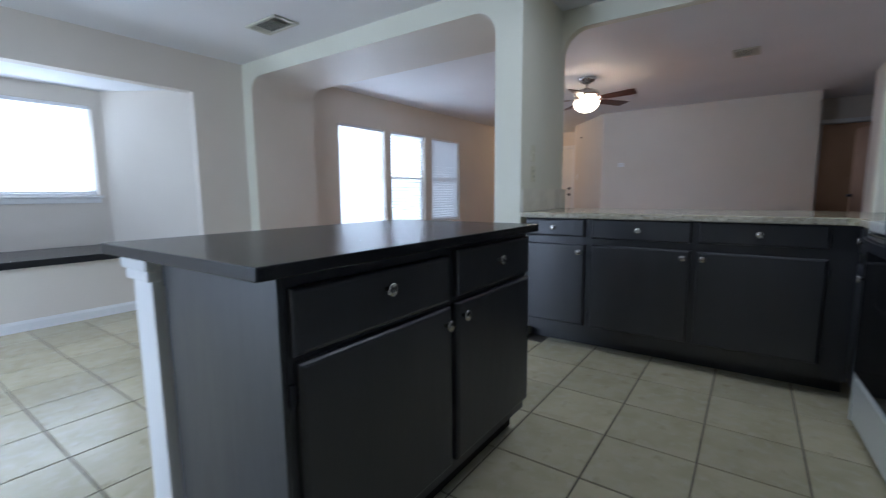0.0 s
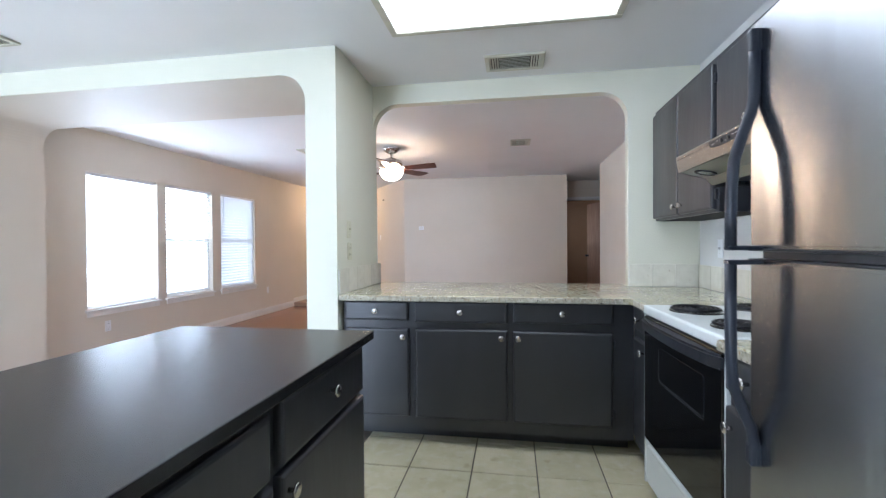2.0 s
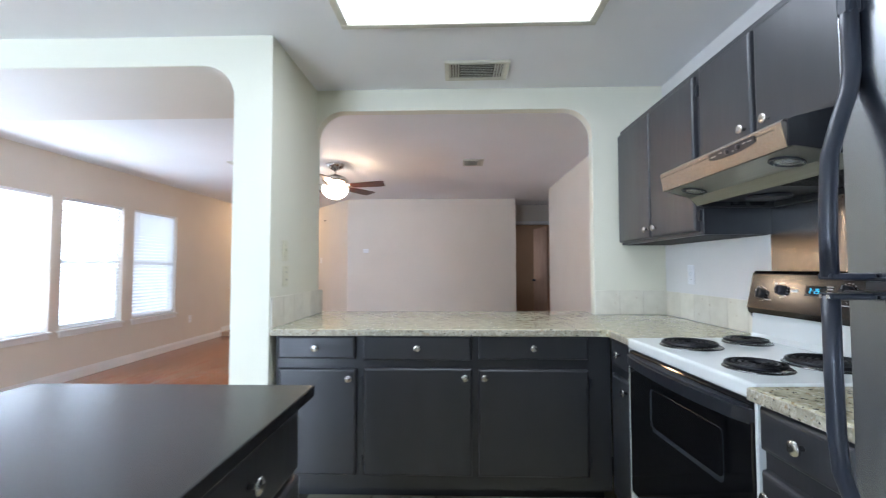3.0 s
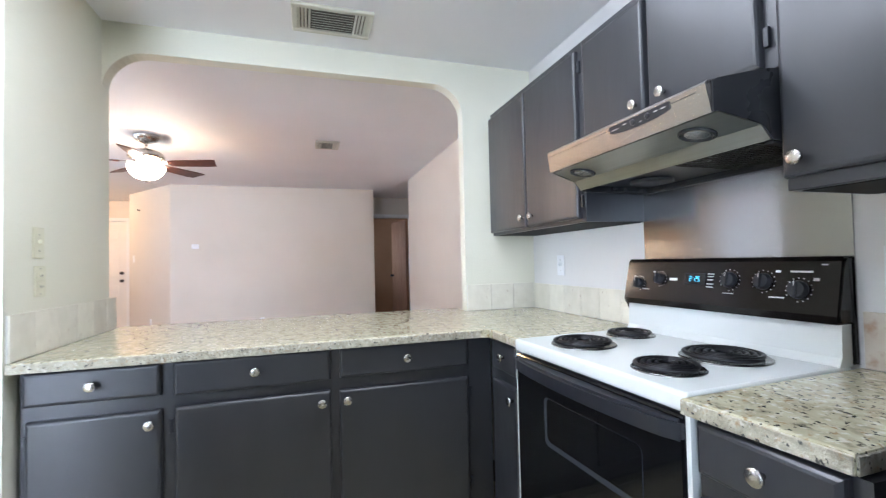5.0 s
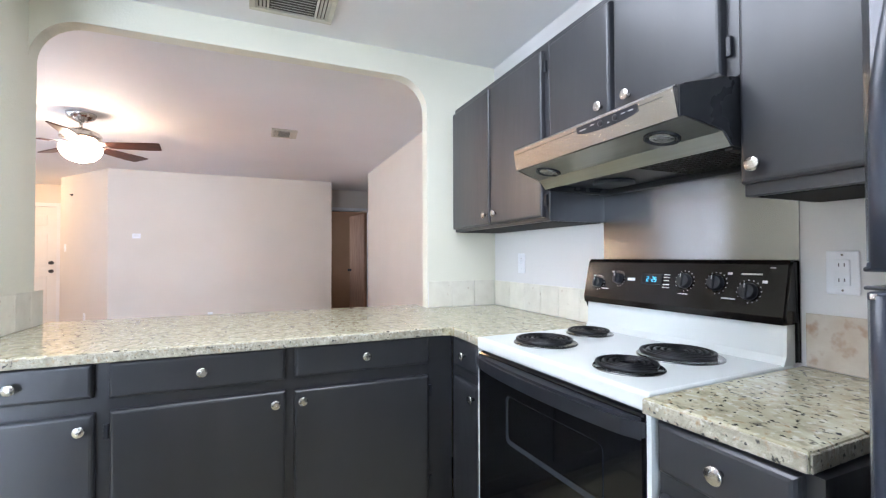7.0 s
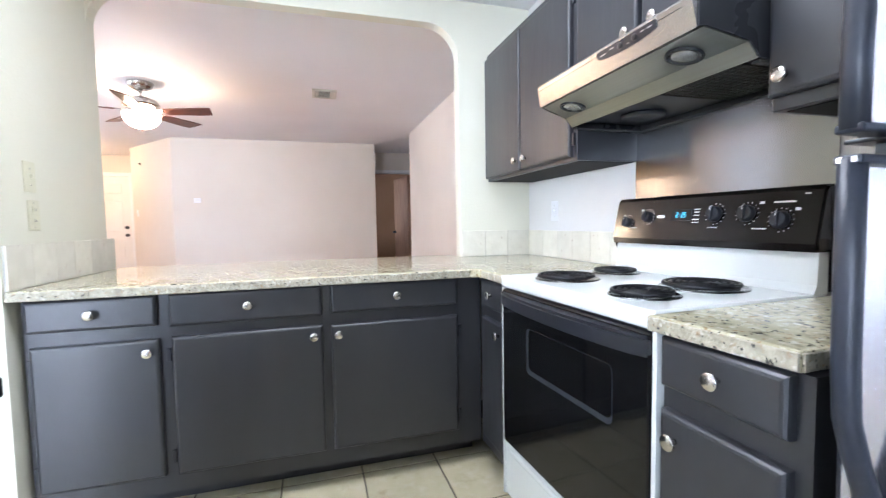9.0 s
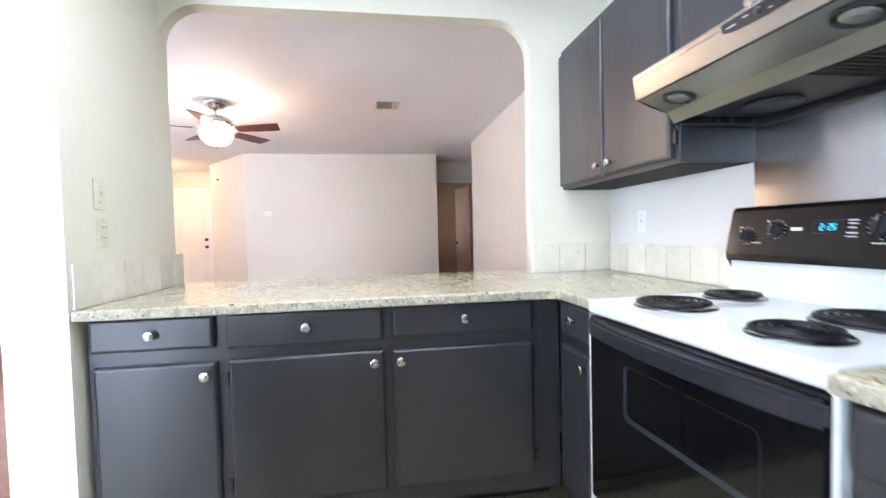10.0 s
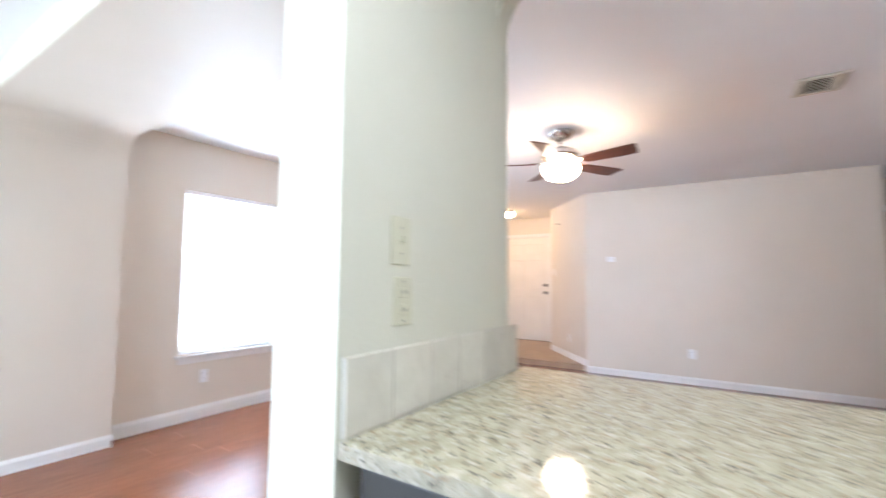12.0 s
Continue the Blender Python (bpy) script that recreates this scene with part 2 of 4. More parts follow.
def lathe(bm, prof, place=(0, 0, 0), turn=None, n=32):
    """A profile of (radius, height) turned about z, then moved."""
    m = Matrix.Translation(place) @ (turn or Matrix())
    rings = [[bm.verts.new(m @ Vector((r * math.cos(2 * math.pi * i / n), r * math.sin(2 * math.pi * i / n), z))) for i in range(n)]
             for r, z in prof]
    for p, q in zip(rings, rings[1:]):
        for i in range(n):
            bm.faces.new((p[i], p[(i + 1) % n], q[(i + 1) % n], q[i]))
    for ring in (rings[0], rings[-1]):
        bm.faces.new(ring)
    bmesh.ops.recalc_face_normals(bm, faces=bm.faces[:])
    for f in bm.faces:
        f.smooth = len(f.verts) == 4
    return bm


def tube(bm, path, r, n=10, flat=1.0):
    """A round bar along points."""
    pts = [Vector(p) for p in path]
    rings = []
    for i, p in enumerate(pts):
        d = (pts[min(i + 1, len(pts) - 1)] - pts[max(i - 1, 0)]).normalized()
        up = Vector((0, 0, 1)) if abs(d.z) < 0.9 else Vector((0, 1, 0))
        s = d.cross(up).normalized()
        u = s.cross(d).normalized()
        rings.append([bm.verts.new(p + s * r * flat * math.cos(2 * math.pi * k / n) + u * r * math.sin(2 * math.pi * k / n)) for k in range(n)])
    for p, q in zip(rings, rings[1:]):
        for k in range(n):
            bm.faces.new((p[k], p[(k + 1) % n], q[(k + 1) % n], q[k])).smooth = True
    bm.faces.new(rings[0])
    bm.faces.new(rings[-1])
    bmesh.ops.recalc_face_normals(bm, faces=bm.faces[:])
    return bm


def mesh_of(bm, mat, name):
    me = bpy.data.meshes.new(name)
    bm.to_mesh(me)
    bm.free()
    me.materials.append(mat)
    return me


def part(name, bm, mat, parent, label=""):
    ob = new(name, mesh_of(bm, mat, name))
    ob.parent = parent
    return tagged(ob, label)


def share(name, me, parent, place=(0, 0, 0), turn=(0, 0, 0)):
    ob = new(name, me)
    ob.parent = parent
    ob.location, ob.rotation_euler = place, turn
    return ob


def thing(name, m, label, category, group=""):
    ob = new(name)
    ob.empty_display_size = 0.1
    ob.matrix_basis = m
    return tagged(ob, label, category, group)


def structure(name, bm, mat, label="", category=""):
    return tagged(new(name, mesh_of(bm, mat, name)), label, category, "", "structure")


def arc(cx, cy, r, a0, a1, n=10):
    return [(cx + r * math.cos(radians(a0 + (a1 - a0) * i / n)), cy + r * math.sin(radians(a0 + (a1 - a0) * i / n))) for i in range(n + 1)]


XZ = lambda u, v, w: (u, w, v)
YZ = lambda u, v, w: (w, u, v)
XY = lambda u, v, w: (u, v, w)

# setting: plan numbers
KX = 1.32           # kitchen right wall
WX = -4.29          # window wall of the living room
DX = -4.32          # dining wall
CY0, CY1 = 2.928, 3.725   # deep arch and column
BY = 3.645          # kitchen back wall, kitchen face
LX = 1.38           # living room right wall
SOUTH = -1.3
FARY = 8.40

structure("ground", solid(-60, 60, -60, 60, -0.5, -0.3), GROUND, "rough green lawn around the house", "ground")
structure("floor_base", solid(-5.5, 3.2, SOUTH - 0.2, 12.2, -0.3, -0.02), GROUT, "concrete slab under the floors", "floor")
structure("ceiling", solid(-5.5, 3.2, SOUTH - 0.2, 12.2, CEIL, CEIL + 0.2), CEILING, "white painted ceiling", "ceiling")

# column and deep arch towards the living room
bm = bmesh.new()
box(bm, -1.218, -1.018, CY0 + 0.002, CY1, -0.02, CEIL)
structure("wall_column", bm, PAINT_GREEN, "pale green painted wall column between arches", "wall")
bm = bmesh.new()
R = 0.17
JX = -4.16
HB = 2.283
pts = [(-1.218, CEIL), (-1.218, HB - R)] + arc(-1.218 - R, HB - R, R, 0, 90) + arc(JX + R, HB - R, R, 90, 180) + [(JX, -0.02), (DX - 0.2, -0.02), (DX - 0.2, CEIL)]
prism(bm, pts, XZ, CY0 + 0.012, CY1)
structure("wall_arch", bm, SOFFIT, "beige wall with a wide round-cornered archway", "wall")

bm = bmesh.new()
prism(bm, pts, XZ, CY0 + 0.002, CY0 + 0.012)
structure("wall_arch_face", bm, PAINT_GREEN, "pale green painted face of the archway wall", "wall")

# pass-through wall above the counter
bm = bmesh.new()
R = 0.19
PB = 2.295
pts = [(-1.018, CEIL), (-1.018, PB - R)] + arc(-1.018 + R, PB - R, R, 180, 90) + arc(0.852 - R, PB - R, R, 90, 0) + [(0.852, 0.875), (LX + 0.12, 0.875), (LX + 0.12, CEIL)]
prism(bm, pts, XZ, BY, CY1)
structure("wall_pass_through", bm, PAINT_GREEN, "pale green wall with a round-cornered pass-through opening", "wall")
structure("wall_below_counter", solid(-1.018, LX + 0.12, BY, CY1, -0.02, 0.875), PAINT_BEIGE, "beige half wall under the counter", "wall")
structure("wall_kitchen_east", solid(KX, KX + 0.12, SOUTH, BY, -0.02, CEIL), PAINT_WHITE, "off-white painted kitchen wall", "wall")
bm = bmesh.new()
box(bm, -5.5, -3.6, SOUTH - 0.12, SOUTH, -0.02, CEIL)
box(bm, -1.7, KX + 0.12, SOUTH - 0.12, SOUTH, -0.02, CEIL)
box(bm, -3.6, -1.7, SOUTH - 0.12, SOUTH, 2.06, CEIL)
structure("wall_south", bm, PAINT_BEIGE, "plain beige wall with a glazed patio door", "wall")

# dining wall with its bay
bm = bmesh.new()
BZ0, BZ1 = 0.50, 2.07
BYA, BYB = -0.55, 2.40
box(bm, DX - 0.12, DX, SOUTH, BYA, -0.02, CEIL)
box(bm, DX - 0.12, DX, BYB, CY0 + 0.002, -0.02, CEIL)
box(bm, DX - 0.12, DX, BYA, BYB, -0.02, BZ0 - 0.004)
box(bm, DX - 0.12, DX, BYA, BYB, BZ1, CEIL)
structure("wall_dining", bm, PAINT_BEIGE, "beige dining wall with a bay window recess", "wall")
BAYX = -5.2
bm = bmesh.new()
# angled sides, back wall pieces round the window, roof
for ya, yb in ((BYB, 1.90), (BYA, -0.05)):
    s = 1 if ya > yb else -1
    prism(bm, [(DX - 0.10, ya), (BAYX, yb), (BAYX - 0.12, yb + 0.05 * s), (DX - 0.10, ya + 0.14 * s)][::s], XY, 0.3, BZ1 + 0.2)
BW0, BW1, BWZ0, BWZ1 = 0.02, 1.815, 1.055, 1.945
box(bm, BAYX - 0.12, BAYX, -0.05, BW0, 0.3, BZ1 + 0.2)
box(bm, BAYX - 0.12, BAYX, BW1, 1.90, 0.3, BZ1 + 0.2)
box(bm, BAYX - 0.12, BAYX, BW0, BW1, 0.3, BWZ0)
box(bm, BAYX - 0.12, BAYX, BW0, BW1, BWZ1, BZ1 + 0.2)
structure("wall_bay", bm, PAINT_BEIGE, "beige angled walls of the bay window", "wall")
bm = bmesh.new()
prism(bm, [(DX - 0.121, BYA + 0.01), (DX - 0.121, BYB - 0.01), (BAYX + 0.002, 1.898), (BAYX + 0.002, -0.048)], XY, BZ1 + 0.03, BZ1 + 0.15)
structure("ceiling_bay", bm, CEILING, "white bay ceiling", "ceiling")

# living room walls
WINS = [(4.228, 5.135), (5.27, 6.126), (6.31, 7.18)]
WZ0, WZ1 = 0.56, 1.997
bm = bmesh.new()
edges = [CY1] + [v for w in WINS for v in w] + [10.47]
for a, b in zip(edges[::2], edges[1::2]):
    box(bm, WX - 0.14, WX, a, b, -0.02, CEIL)
for a, b in WINS:
    box(bm, WX - 0.14, WX, a, b, -0.02, WZ0)
    box(bm, WX - 0.14, WX, a, b, WZ1, CEIL)
structure("wall_windows", bm, PAINT_BEIGE, "beige living room wall with three windows", "wall")
structure("wall_living_east", solid(LX, LX + 0.12, CY1, 7.47, -0.02, CEIL), PAINT_BEIGE, "beige living room side wall", "wall")
structure("wall_far", solid(-1.985, 0.995, FARY, FARY + 0.12, -0.02, CEIL), PAINT_BEIGE, "beige far living room wall", "wall")
bm = bmesh.new()
prism(bm, [(-1.985, FARY), (-2.875, 9.534), (-2.875, 10.47), (-2.755, 10.47), (-2.755, 9.57), (-1.985, FARY + 0.16)], XY, -0.02, CEIL)
structure("wall_entry_angle", bm, PAINT_BEIGE, "beige angled wall beside the entry", "wall")
bm = bmesh.new()
box(bm, WX - 0.14, -4.16, 10.35, 10.47, -0.02, CEIL)
box(bm, -3.13, -2.875, 10.35, 10.47, -0.02, CEIL)
box(bm, -4.16, -3.13, 10.35, 10.47, 2.13, CEIL)
structure("wall_entry", bm, PAINT_BEIGE, "beige entry wall with the front door", "wall")
# hall behind the far wall
bm = bmesh.new()
box(bm, 0.875, 0.995, FARY + 0.12, 9.34, -0.02, CEIL)
box(bm, LX + 0.12, 3.1, 7.35, 7.47, -0.02, CEIL)
box(bm, 3.0, 3.12, 7.47, 10.7, -0.02, CEIL)
box(bm, 1.84, 3.0, 9.22, 9.34, -0.02, CEIL)
box(bm, 0.995, 1.84, 9.22, 9.34, 2.06, CEIL)
structure("wall_hall", bm, PAINT_BEIGE, "beige hall walls with a doorway", "wall")

# bedroom walls; the opening at y 9.6 to 10.3 is invented, for added light
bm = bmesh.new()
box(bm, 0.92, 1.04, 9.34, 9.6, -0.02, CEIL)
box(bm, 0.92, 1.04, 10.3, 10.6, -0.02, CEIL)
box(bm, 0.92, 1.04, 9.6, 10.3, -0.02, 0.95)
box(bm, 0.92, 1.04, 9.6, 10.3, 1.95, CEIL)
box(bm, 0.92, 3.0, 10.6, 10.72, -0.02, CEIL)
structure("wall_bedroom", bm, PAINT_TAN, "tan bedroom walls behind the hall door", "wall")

# entry floor, a low step up
structure("floor_entry", solid(WX, -2.03, 8.47, 10.35, -0.02, 0.075), ENTRY_TILE, "tan tiled entry floor, one low step up", "floor")
structure("floor_hall", solid(0.92, 3.1, 8.41, 10.7, -0.02, 0.004), WOOD, "red-brown hall floor", "floor")


def baseboard(x0, y0, x1, y1, side, h=0.085, t=0.014, z=0.0):
    """A moulded skirting from one corner to another; side: which way it stands off."""
    d = Vector((x1 - x0, y1 - y0, 0))
    L = d.length
    d.normalize()
    nrm = Vector((-d.y, d.x, 0)) * side
    bm = bmesh.new()
    prism(bm, [(0, 0), (t, 0), (t, h * 0.75), (t * 0.45, h * 0.93), (t * 0.3, h), (0, h)],
          lambda u, v, w: Vector((x0, y0, z)) + nrm * u + d * w + Vector((0, 0, v)), 0, L)
    structure("baseboard", bm, TRIM, "white moulded baseboard", "baseboard")


baseboard(DX, SOUTH, DX, CY0, -1)
baseboard(JX, CY0 + 0.03, JX, CY1, -1)
baseboard(WX, CY1, WX, 8.465, -1, 0.11)
baseboard(-1.985, FARY, 0.995, FARY, -1)
baseboard(-1.985, FARY, -2.875, 9.534, 1, z=0.075)
baseboard(LX, CY1, LX, 7.47, 1)
baseboard(WX, 8.47, WX, 10.35, -1, z=0.075)

# windows
def window(name, ya, yb, z0, z1, x, mid=True, screen=False):
    """A single-hung window in a wall that faces +x, with sill and apron."""
    w = structure(name, solid(x - 0.115, x - 0.06, ya, ya + 0.035, z0, z1), TRIM, "white single-hung window with a wooden sill", "window")
    part("window_frame", solid(x - 0.115, x - 0.06, yb - 0.035, yb, z0, z1), TRIM, w)
    part("window_frame", solid(x - 0.115, x - 0.06, ya + 0.035, yb - 0.035, z1 - 0.035, z1), TRIM, w)
    part("window_frame", solid(x - 0.115, x - 0.06, ya + 0.035, yb - 0.035, z0, z0 + 0.045), TRIM, w)
    zm = (z0 + z1) / 2
    if mid:
        part("meeting_rail", solid(x - 0.11, x - 0.065, ya + 0.035, yb - 0.035, zm, zm + 0.035), TRIM, w)
    for a, b in ((z0 + 0.045, zm), (zm + 0.035, z1 - 0.035)):
        p = part("pane", solid(x - 0.092, x - 0.088, ya + 0.035, yb - 0.035, a, b), WINDOW_GLASS, w)
        p.visible_shadow = False
    # added sheet that darkens the lower pane a little
    if screen:
        part("screen", solid(x - 0.1145, x - 0.1125, ya + 0.03, yb - 0.03, z0 + 0.04, zm + 0.01), SCREEN, w, "half-clear grey sheet added to dim the lower pane")
    part("window_sill", solid(x - 0.115, x + 0.03, ya - 0.03, yb + 0.03, z0 - 0.024, z0 - 0.0005, 0.006), TRIM, w, "white painted sill")
    part("apron", solid(x, x + 0.014, ya - 0.01, yb + 0.01, z0 - 0.075, z0 - 0.024, 0.004), TRIM, w)
    return w


def blind(ya, yb, z0, z1, x, bottom, tilt):
    """A horizontal slat blind hung inside a window opening."""
    b = thing("window_blind", pose(x - 0.03, (ya + yb) / 2, z1), "white horizontal slat blind, lowered, in a window", "blind")
    w = (yb - ya) / 2 - 0.008
    part("head_rail", solid(-0.02, 0.02, -w, w, -0.035, 0, 0.003), PLASTIC, b)
    bm = bmesh.new()
    pitch = 0.044
    n = int((z1 - 0.06 - bottom) / pitch)
    c, s = 0.0245 * math.cos(radians(tilt)), 0.0245 * math.sin(radians(tilt))
    for i in range(n):
        z = -0.06 - i * pitch
        v = [bm.verts.new(p) for p in ((-c, -w, z - s), (0, -w, z + 0.002), (c, -w, z + s), (c, w, z + s), (0, w, z + 0.002), (-c, w, z - s))]
        bm.faces.new((v[0], v[1], v[4], v[5]))
        bm.faces.new((v[1], v[2], v[3], v[4]))
    part("slats", bm, BLIND, b)
    part("bottom_rail", solid(-0.012, 0.012, -w, w, bottom - z1, bottom - z1 + 0.015, 0.003), PLASTIC, b)
    bm = bmesh.new()
    tube(bm, [(0.022, -w + 0.07, -0.03), (0.024, -w + 0.07, -0.6)], 0.004, 6)
    part("tilt_wand", bm, PLASTIC, b)
    return b


for i, (a, b) in enumerate(WINS):
    window("window_%d" % (i + 1), a, b, WZ0, WZ1, WX, True, i == 1)
blind(*WINS[0], WZ0, WZ1, WX, WZ0 + 0.005, 62)
blind(*WINS[1], WZ0, WZ1, WX, WZ0 + 0.005, 14)
blind(*WINS[2], WZ0, WZ1, WX, WZ0 + 0.005, 56)
window("window_4", BW0, BW1, BWZ0, BWZ1, BAYX, False)
# invented bedroom window, out of view, in front of the added lamp
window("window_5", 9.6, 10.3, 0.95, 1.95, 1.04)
blind(BW0, BW1, BWZ0, BWZ1, BAYX, BWZ0 + 0.01, 60)

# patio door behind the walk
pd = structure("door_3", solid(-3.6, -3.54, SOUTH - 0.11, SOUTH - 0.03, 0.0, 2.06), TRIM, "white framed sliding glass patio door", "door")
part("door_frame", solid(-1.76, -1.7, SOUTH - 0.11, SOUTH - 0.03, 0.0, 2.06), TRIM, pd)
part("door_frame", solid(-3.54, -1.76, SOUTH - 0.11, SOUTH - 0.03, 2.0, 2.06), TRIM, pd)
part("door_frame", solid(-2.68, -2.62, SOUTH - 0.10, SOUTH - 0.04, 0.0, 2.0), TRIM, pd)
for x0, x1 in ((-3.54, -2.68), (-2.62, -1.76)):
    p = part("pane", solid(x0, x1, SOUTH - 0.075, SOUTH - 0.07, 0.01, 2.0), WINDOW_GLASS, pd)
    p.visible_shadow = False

# bay seat
seat = thing("bay_bench", pose(DX, 0.9, 0.5), "black painted bench board along the bay window", "bench")
bm = bmesh.new()
prism(bm, [(0.045, BYA + 0.9 - 1.8 - 0.03 + 0.9 - 0.9), (0.045, BYB - 0.9 + 0.03), (0.002, BYB - 0.9 + 0.03), (0.002, BYB - 0.9 - 0.002), (BAYX - DX + 0.003, 1.0 - 0.004), (BAYX - DX + 0.003, -0.945), (0.002, BYA - 0.9 + 0.002), (0.002, BYA + 0.9 - 1.8 - 0.03)], XY, 0.0, 0.055)
part("board", bm, ISLAND_TOP, seat)


# knobs and cabinet fronts; local frame: x along the width, front towards -y
KNOB = [(0.006, 0), (0.006, 0.012), (0.010, 0.016), (0.0172, 0.019), (0.0178, 0.0215), (0.0172, 0.0240), (0.0150, 0.0255), (0.004, 0.0262)]


def knob(parent, x, y, z, size=1.0):
    bm = bmesh.new()
    lathe(bm, [(r * size, h * size) for r, h in KNOB], (x, y, z), Matrix.Rotation(radians(90), 4, "X"), 18)
    return part("knob", bm, NICKEL, parent, "round brushed nickel knob")


def front(parent, name, x0, x1, z0, z1, knob_at=None, hinge=None, y=0.0):
    """A slab door or drawer front standing 2 cm proud, its edges shaped."""
    bm = solid(x0, x1, y - 0.024, y - 0.0005, z0, z1)
    es = [e for e in bm.edges if all(abs(v.co.y - (y - 0.024)) < 1e-5 for v in e.verts)]
    bmesh.ops.bevel(bm, geom=es, offset=0.012, segments=3, affect="EDGES", profile=0.5)
    d = part(name, bm, CABINET, parent)
    if knob_at:
        knob(d, knob_at[0], y - 0.024, knob_at[1])
    if hinge is not None:
        for z in (z0 + 0.07, z1 - 0.07):
            bm = solid(hinge - 0.007, hinge + 0.007, y - 0.012, y - 0.0008, z - 0.025, z + 0.025, 0.002)
            part("hinge", bm, BLACK, d)
    return d


def base_cabinet(m, w, depth, label, kick=True):
    c = thing("base_cabinet", m, label, "kitchen cabinet", "base cabinets")
    bm = bmesh.new()
    box(bm, 0, w, 0, depth, 0.10, 0.876)
    part("body", bm, CABINET, c)
    if kick:
        part("toe_kick", solid(0, w, 0.13, depth, 0.0, 0.0995), CABINET, c, "recessed charcoal toe kick")
    return c


FY = 2.989
c = base_cabinet(pose(-1.0, FY, 0), 0.433, 0.655, "charcoal painted base cabinet with one drawer and one door")
front(c, "drawer", 0.013, 0.415, 0.757, 0.871, (0.212, 0.815))
front(c, "door", 0.022, 0.419, 0.172, 0.707, (0.386, 0.660), 0.014)
c = base_cabinet(pose(-0.567, FY, 0), 1.285, 0.655, "charcoal painted wide base cabinet with two drawers and two doors")
front(c, "drawer", 0.024, 0.579, 0.750, 0.873, (0.301, 0.815))
front(c, "drawer", 0.615, 1.168, 0.756, 0.874, (0.890, 0.817))
front(c, "door", 0.028, 0.580, 0.172, 0.710, (0.545, 0.667), 0.016)
front(c, "door", 0.614, 1.167, 0.172, 0.706, (0.643, 0.668), 1.179)
# right-hand run: front faces the aisle
RX = 0.722
c = base_cabinet(pose(RX, 2.984, 0, 0, 0, -90), 0.286, 0.59, "charcoal narrow corner base cabinet beside the range")
front(c, "drawer", 0.06, 0.280, 0.752, 0.870, (0.178, 0.814))
front(c, "door", 0.06, 0.280, 0.160, 0.706, (0.256, 0.660))
c = base_cabinet(pose(RX, 1.888, 0, 0, 0, -90), 0.300, 0.59, "charcoal base cabinet between range and fridge")
front(c, "drawer", 0.010, 0.274, 0.764, 0.872, (0.152, 0.823))
front(c, "door", 0.010, 0.274, 0.150, 0.714, (0.056, 0.660))


# granite tops
def granite_top(name, outline, label):
    t = thing(name, pose(0, 0, 0.877), label, "countertop")
    bm = bmesh.new()
    prism(bm, outline, XY, 0.0, 0.037)
    es = [e for e in bm.edges if abs(e.verts[0].co.z - e.verts[1].co.z) < 1e-6]
    bmesh.ops.bevel(bm, geom=es, offset=0.006, segments=2, affect="EDGES", profile=0.5)
    part("slab", bm, GRANITE, t, "polished granite slab")
    return t


FX = 0.694
ct = granite_top("countertop", [(-1.014, 2.937), (FX - 0.045, 2.937), (FX - 0.012, 2.925), (FX, 2.895), (FX, 2.672), (KX - 0.002, 2.698), (KX - 0.002, BY - 0.002),
                           (0.850, BY - 0.002), (0.850, 3.845), (-1.014, 3.845)], "speckled beige and green granite counter through the opening")
part("edge", solid(-1.013, FX - 0.046, 2.9315, 2.9365, 0.003, 0.034, 0.002, 1), GRANITE_EDGE, ct, "rough chiselled front edge")
part("edge", solid(FX - 0.0055, FX - 0.0005, 2.674, 2.894, 0.003, 0.034, 0.002, 1), GRANITE_EDGE, ct)
ct = granite_top("countertop", [(FX + 0.018, 1.604), (FX - 0.004, 1.903), (KX - 0.002, 1.929), (KX - 0.002, 1.622)], "small speckled granite counter beside the range")
for x0, y0, x1, y1 in ((FX + 0.018, 1.604, FX - 0.004, 1.903), (KX - 0.004, 1.622, FX + 0.018, 1.604)):
    d = Vector((x1 - x0, y1 - y0, 0))
    e = part("edge", solid(0.001, d.length - 0.001, 0.0005, 0.0045, 0.003, 0.034, 0.0015, 1), GRANITE_EDGE, ct, "rough chiselled front edge")
    e.matrix_basis = pose(x0, y0, 0, 0, 0, math.degrees(math.atan2(d.y, d.x)))


# upper cabinets: local frame as for the base units
def upper(m, w, z0, z1, depth, label):
    c = thing("wall_cabinet", m, label, "kitchen cabinet", "wall cabinets")
    bm = bmesh.new()
    box(bm, 0, w, 0, depth, z0, z1, 0.002, 1)
    part("body", bm, CABINET, c)
    # near-black sheet set just below the body's bottom
    part("underside", solid(0.018, w - 0.018, 0.022, depth - 0.006, z0 - 0.002, z0 + 0.002), CABINET_DARK, c, "near-black underside")
    return c


UX = 1.024
c = upper(pose(UX, 3.610, 0, 0, 0, -90), 0.938, 1.368, 2.118, 0.293, "charcoal double-door wall cabinet near the pass-through")
front(c, "door", 0.010, 0.460, 1.384, 2.084, (0.435, 1.434))
front(c, "door", 0.475, 0.912, 1.384, 2.084, (0.535, 1.434), 0.922)
c = upper(pose(UX, 2.670, 0, 0, 0, -90), 0.777, 1.672, 2.118, 0.293, "charcoal short wall cabinet above the range hood")
front(c, "door", 0.026, 0.357, 1.682, 2.084, (0.322, 1.732), 0.016)
front(c, "door", 0.374, 0.738, 1.682, 2.084, (0.442, 1.732), 0.750)
c = upper(pose(UX, 1.892, 0, 0, 0, -90), 0.397, 1.366, 2.118, 0.293, "charcoal single-door wall cabinet over the small counter")
front(c, "door", 0.003, 0.374, 1.396, 2.084, (0.045, 1.436))

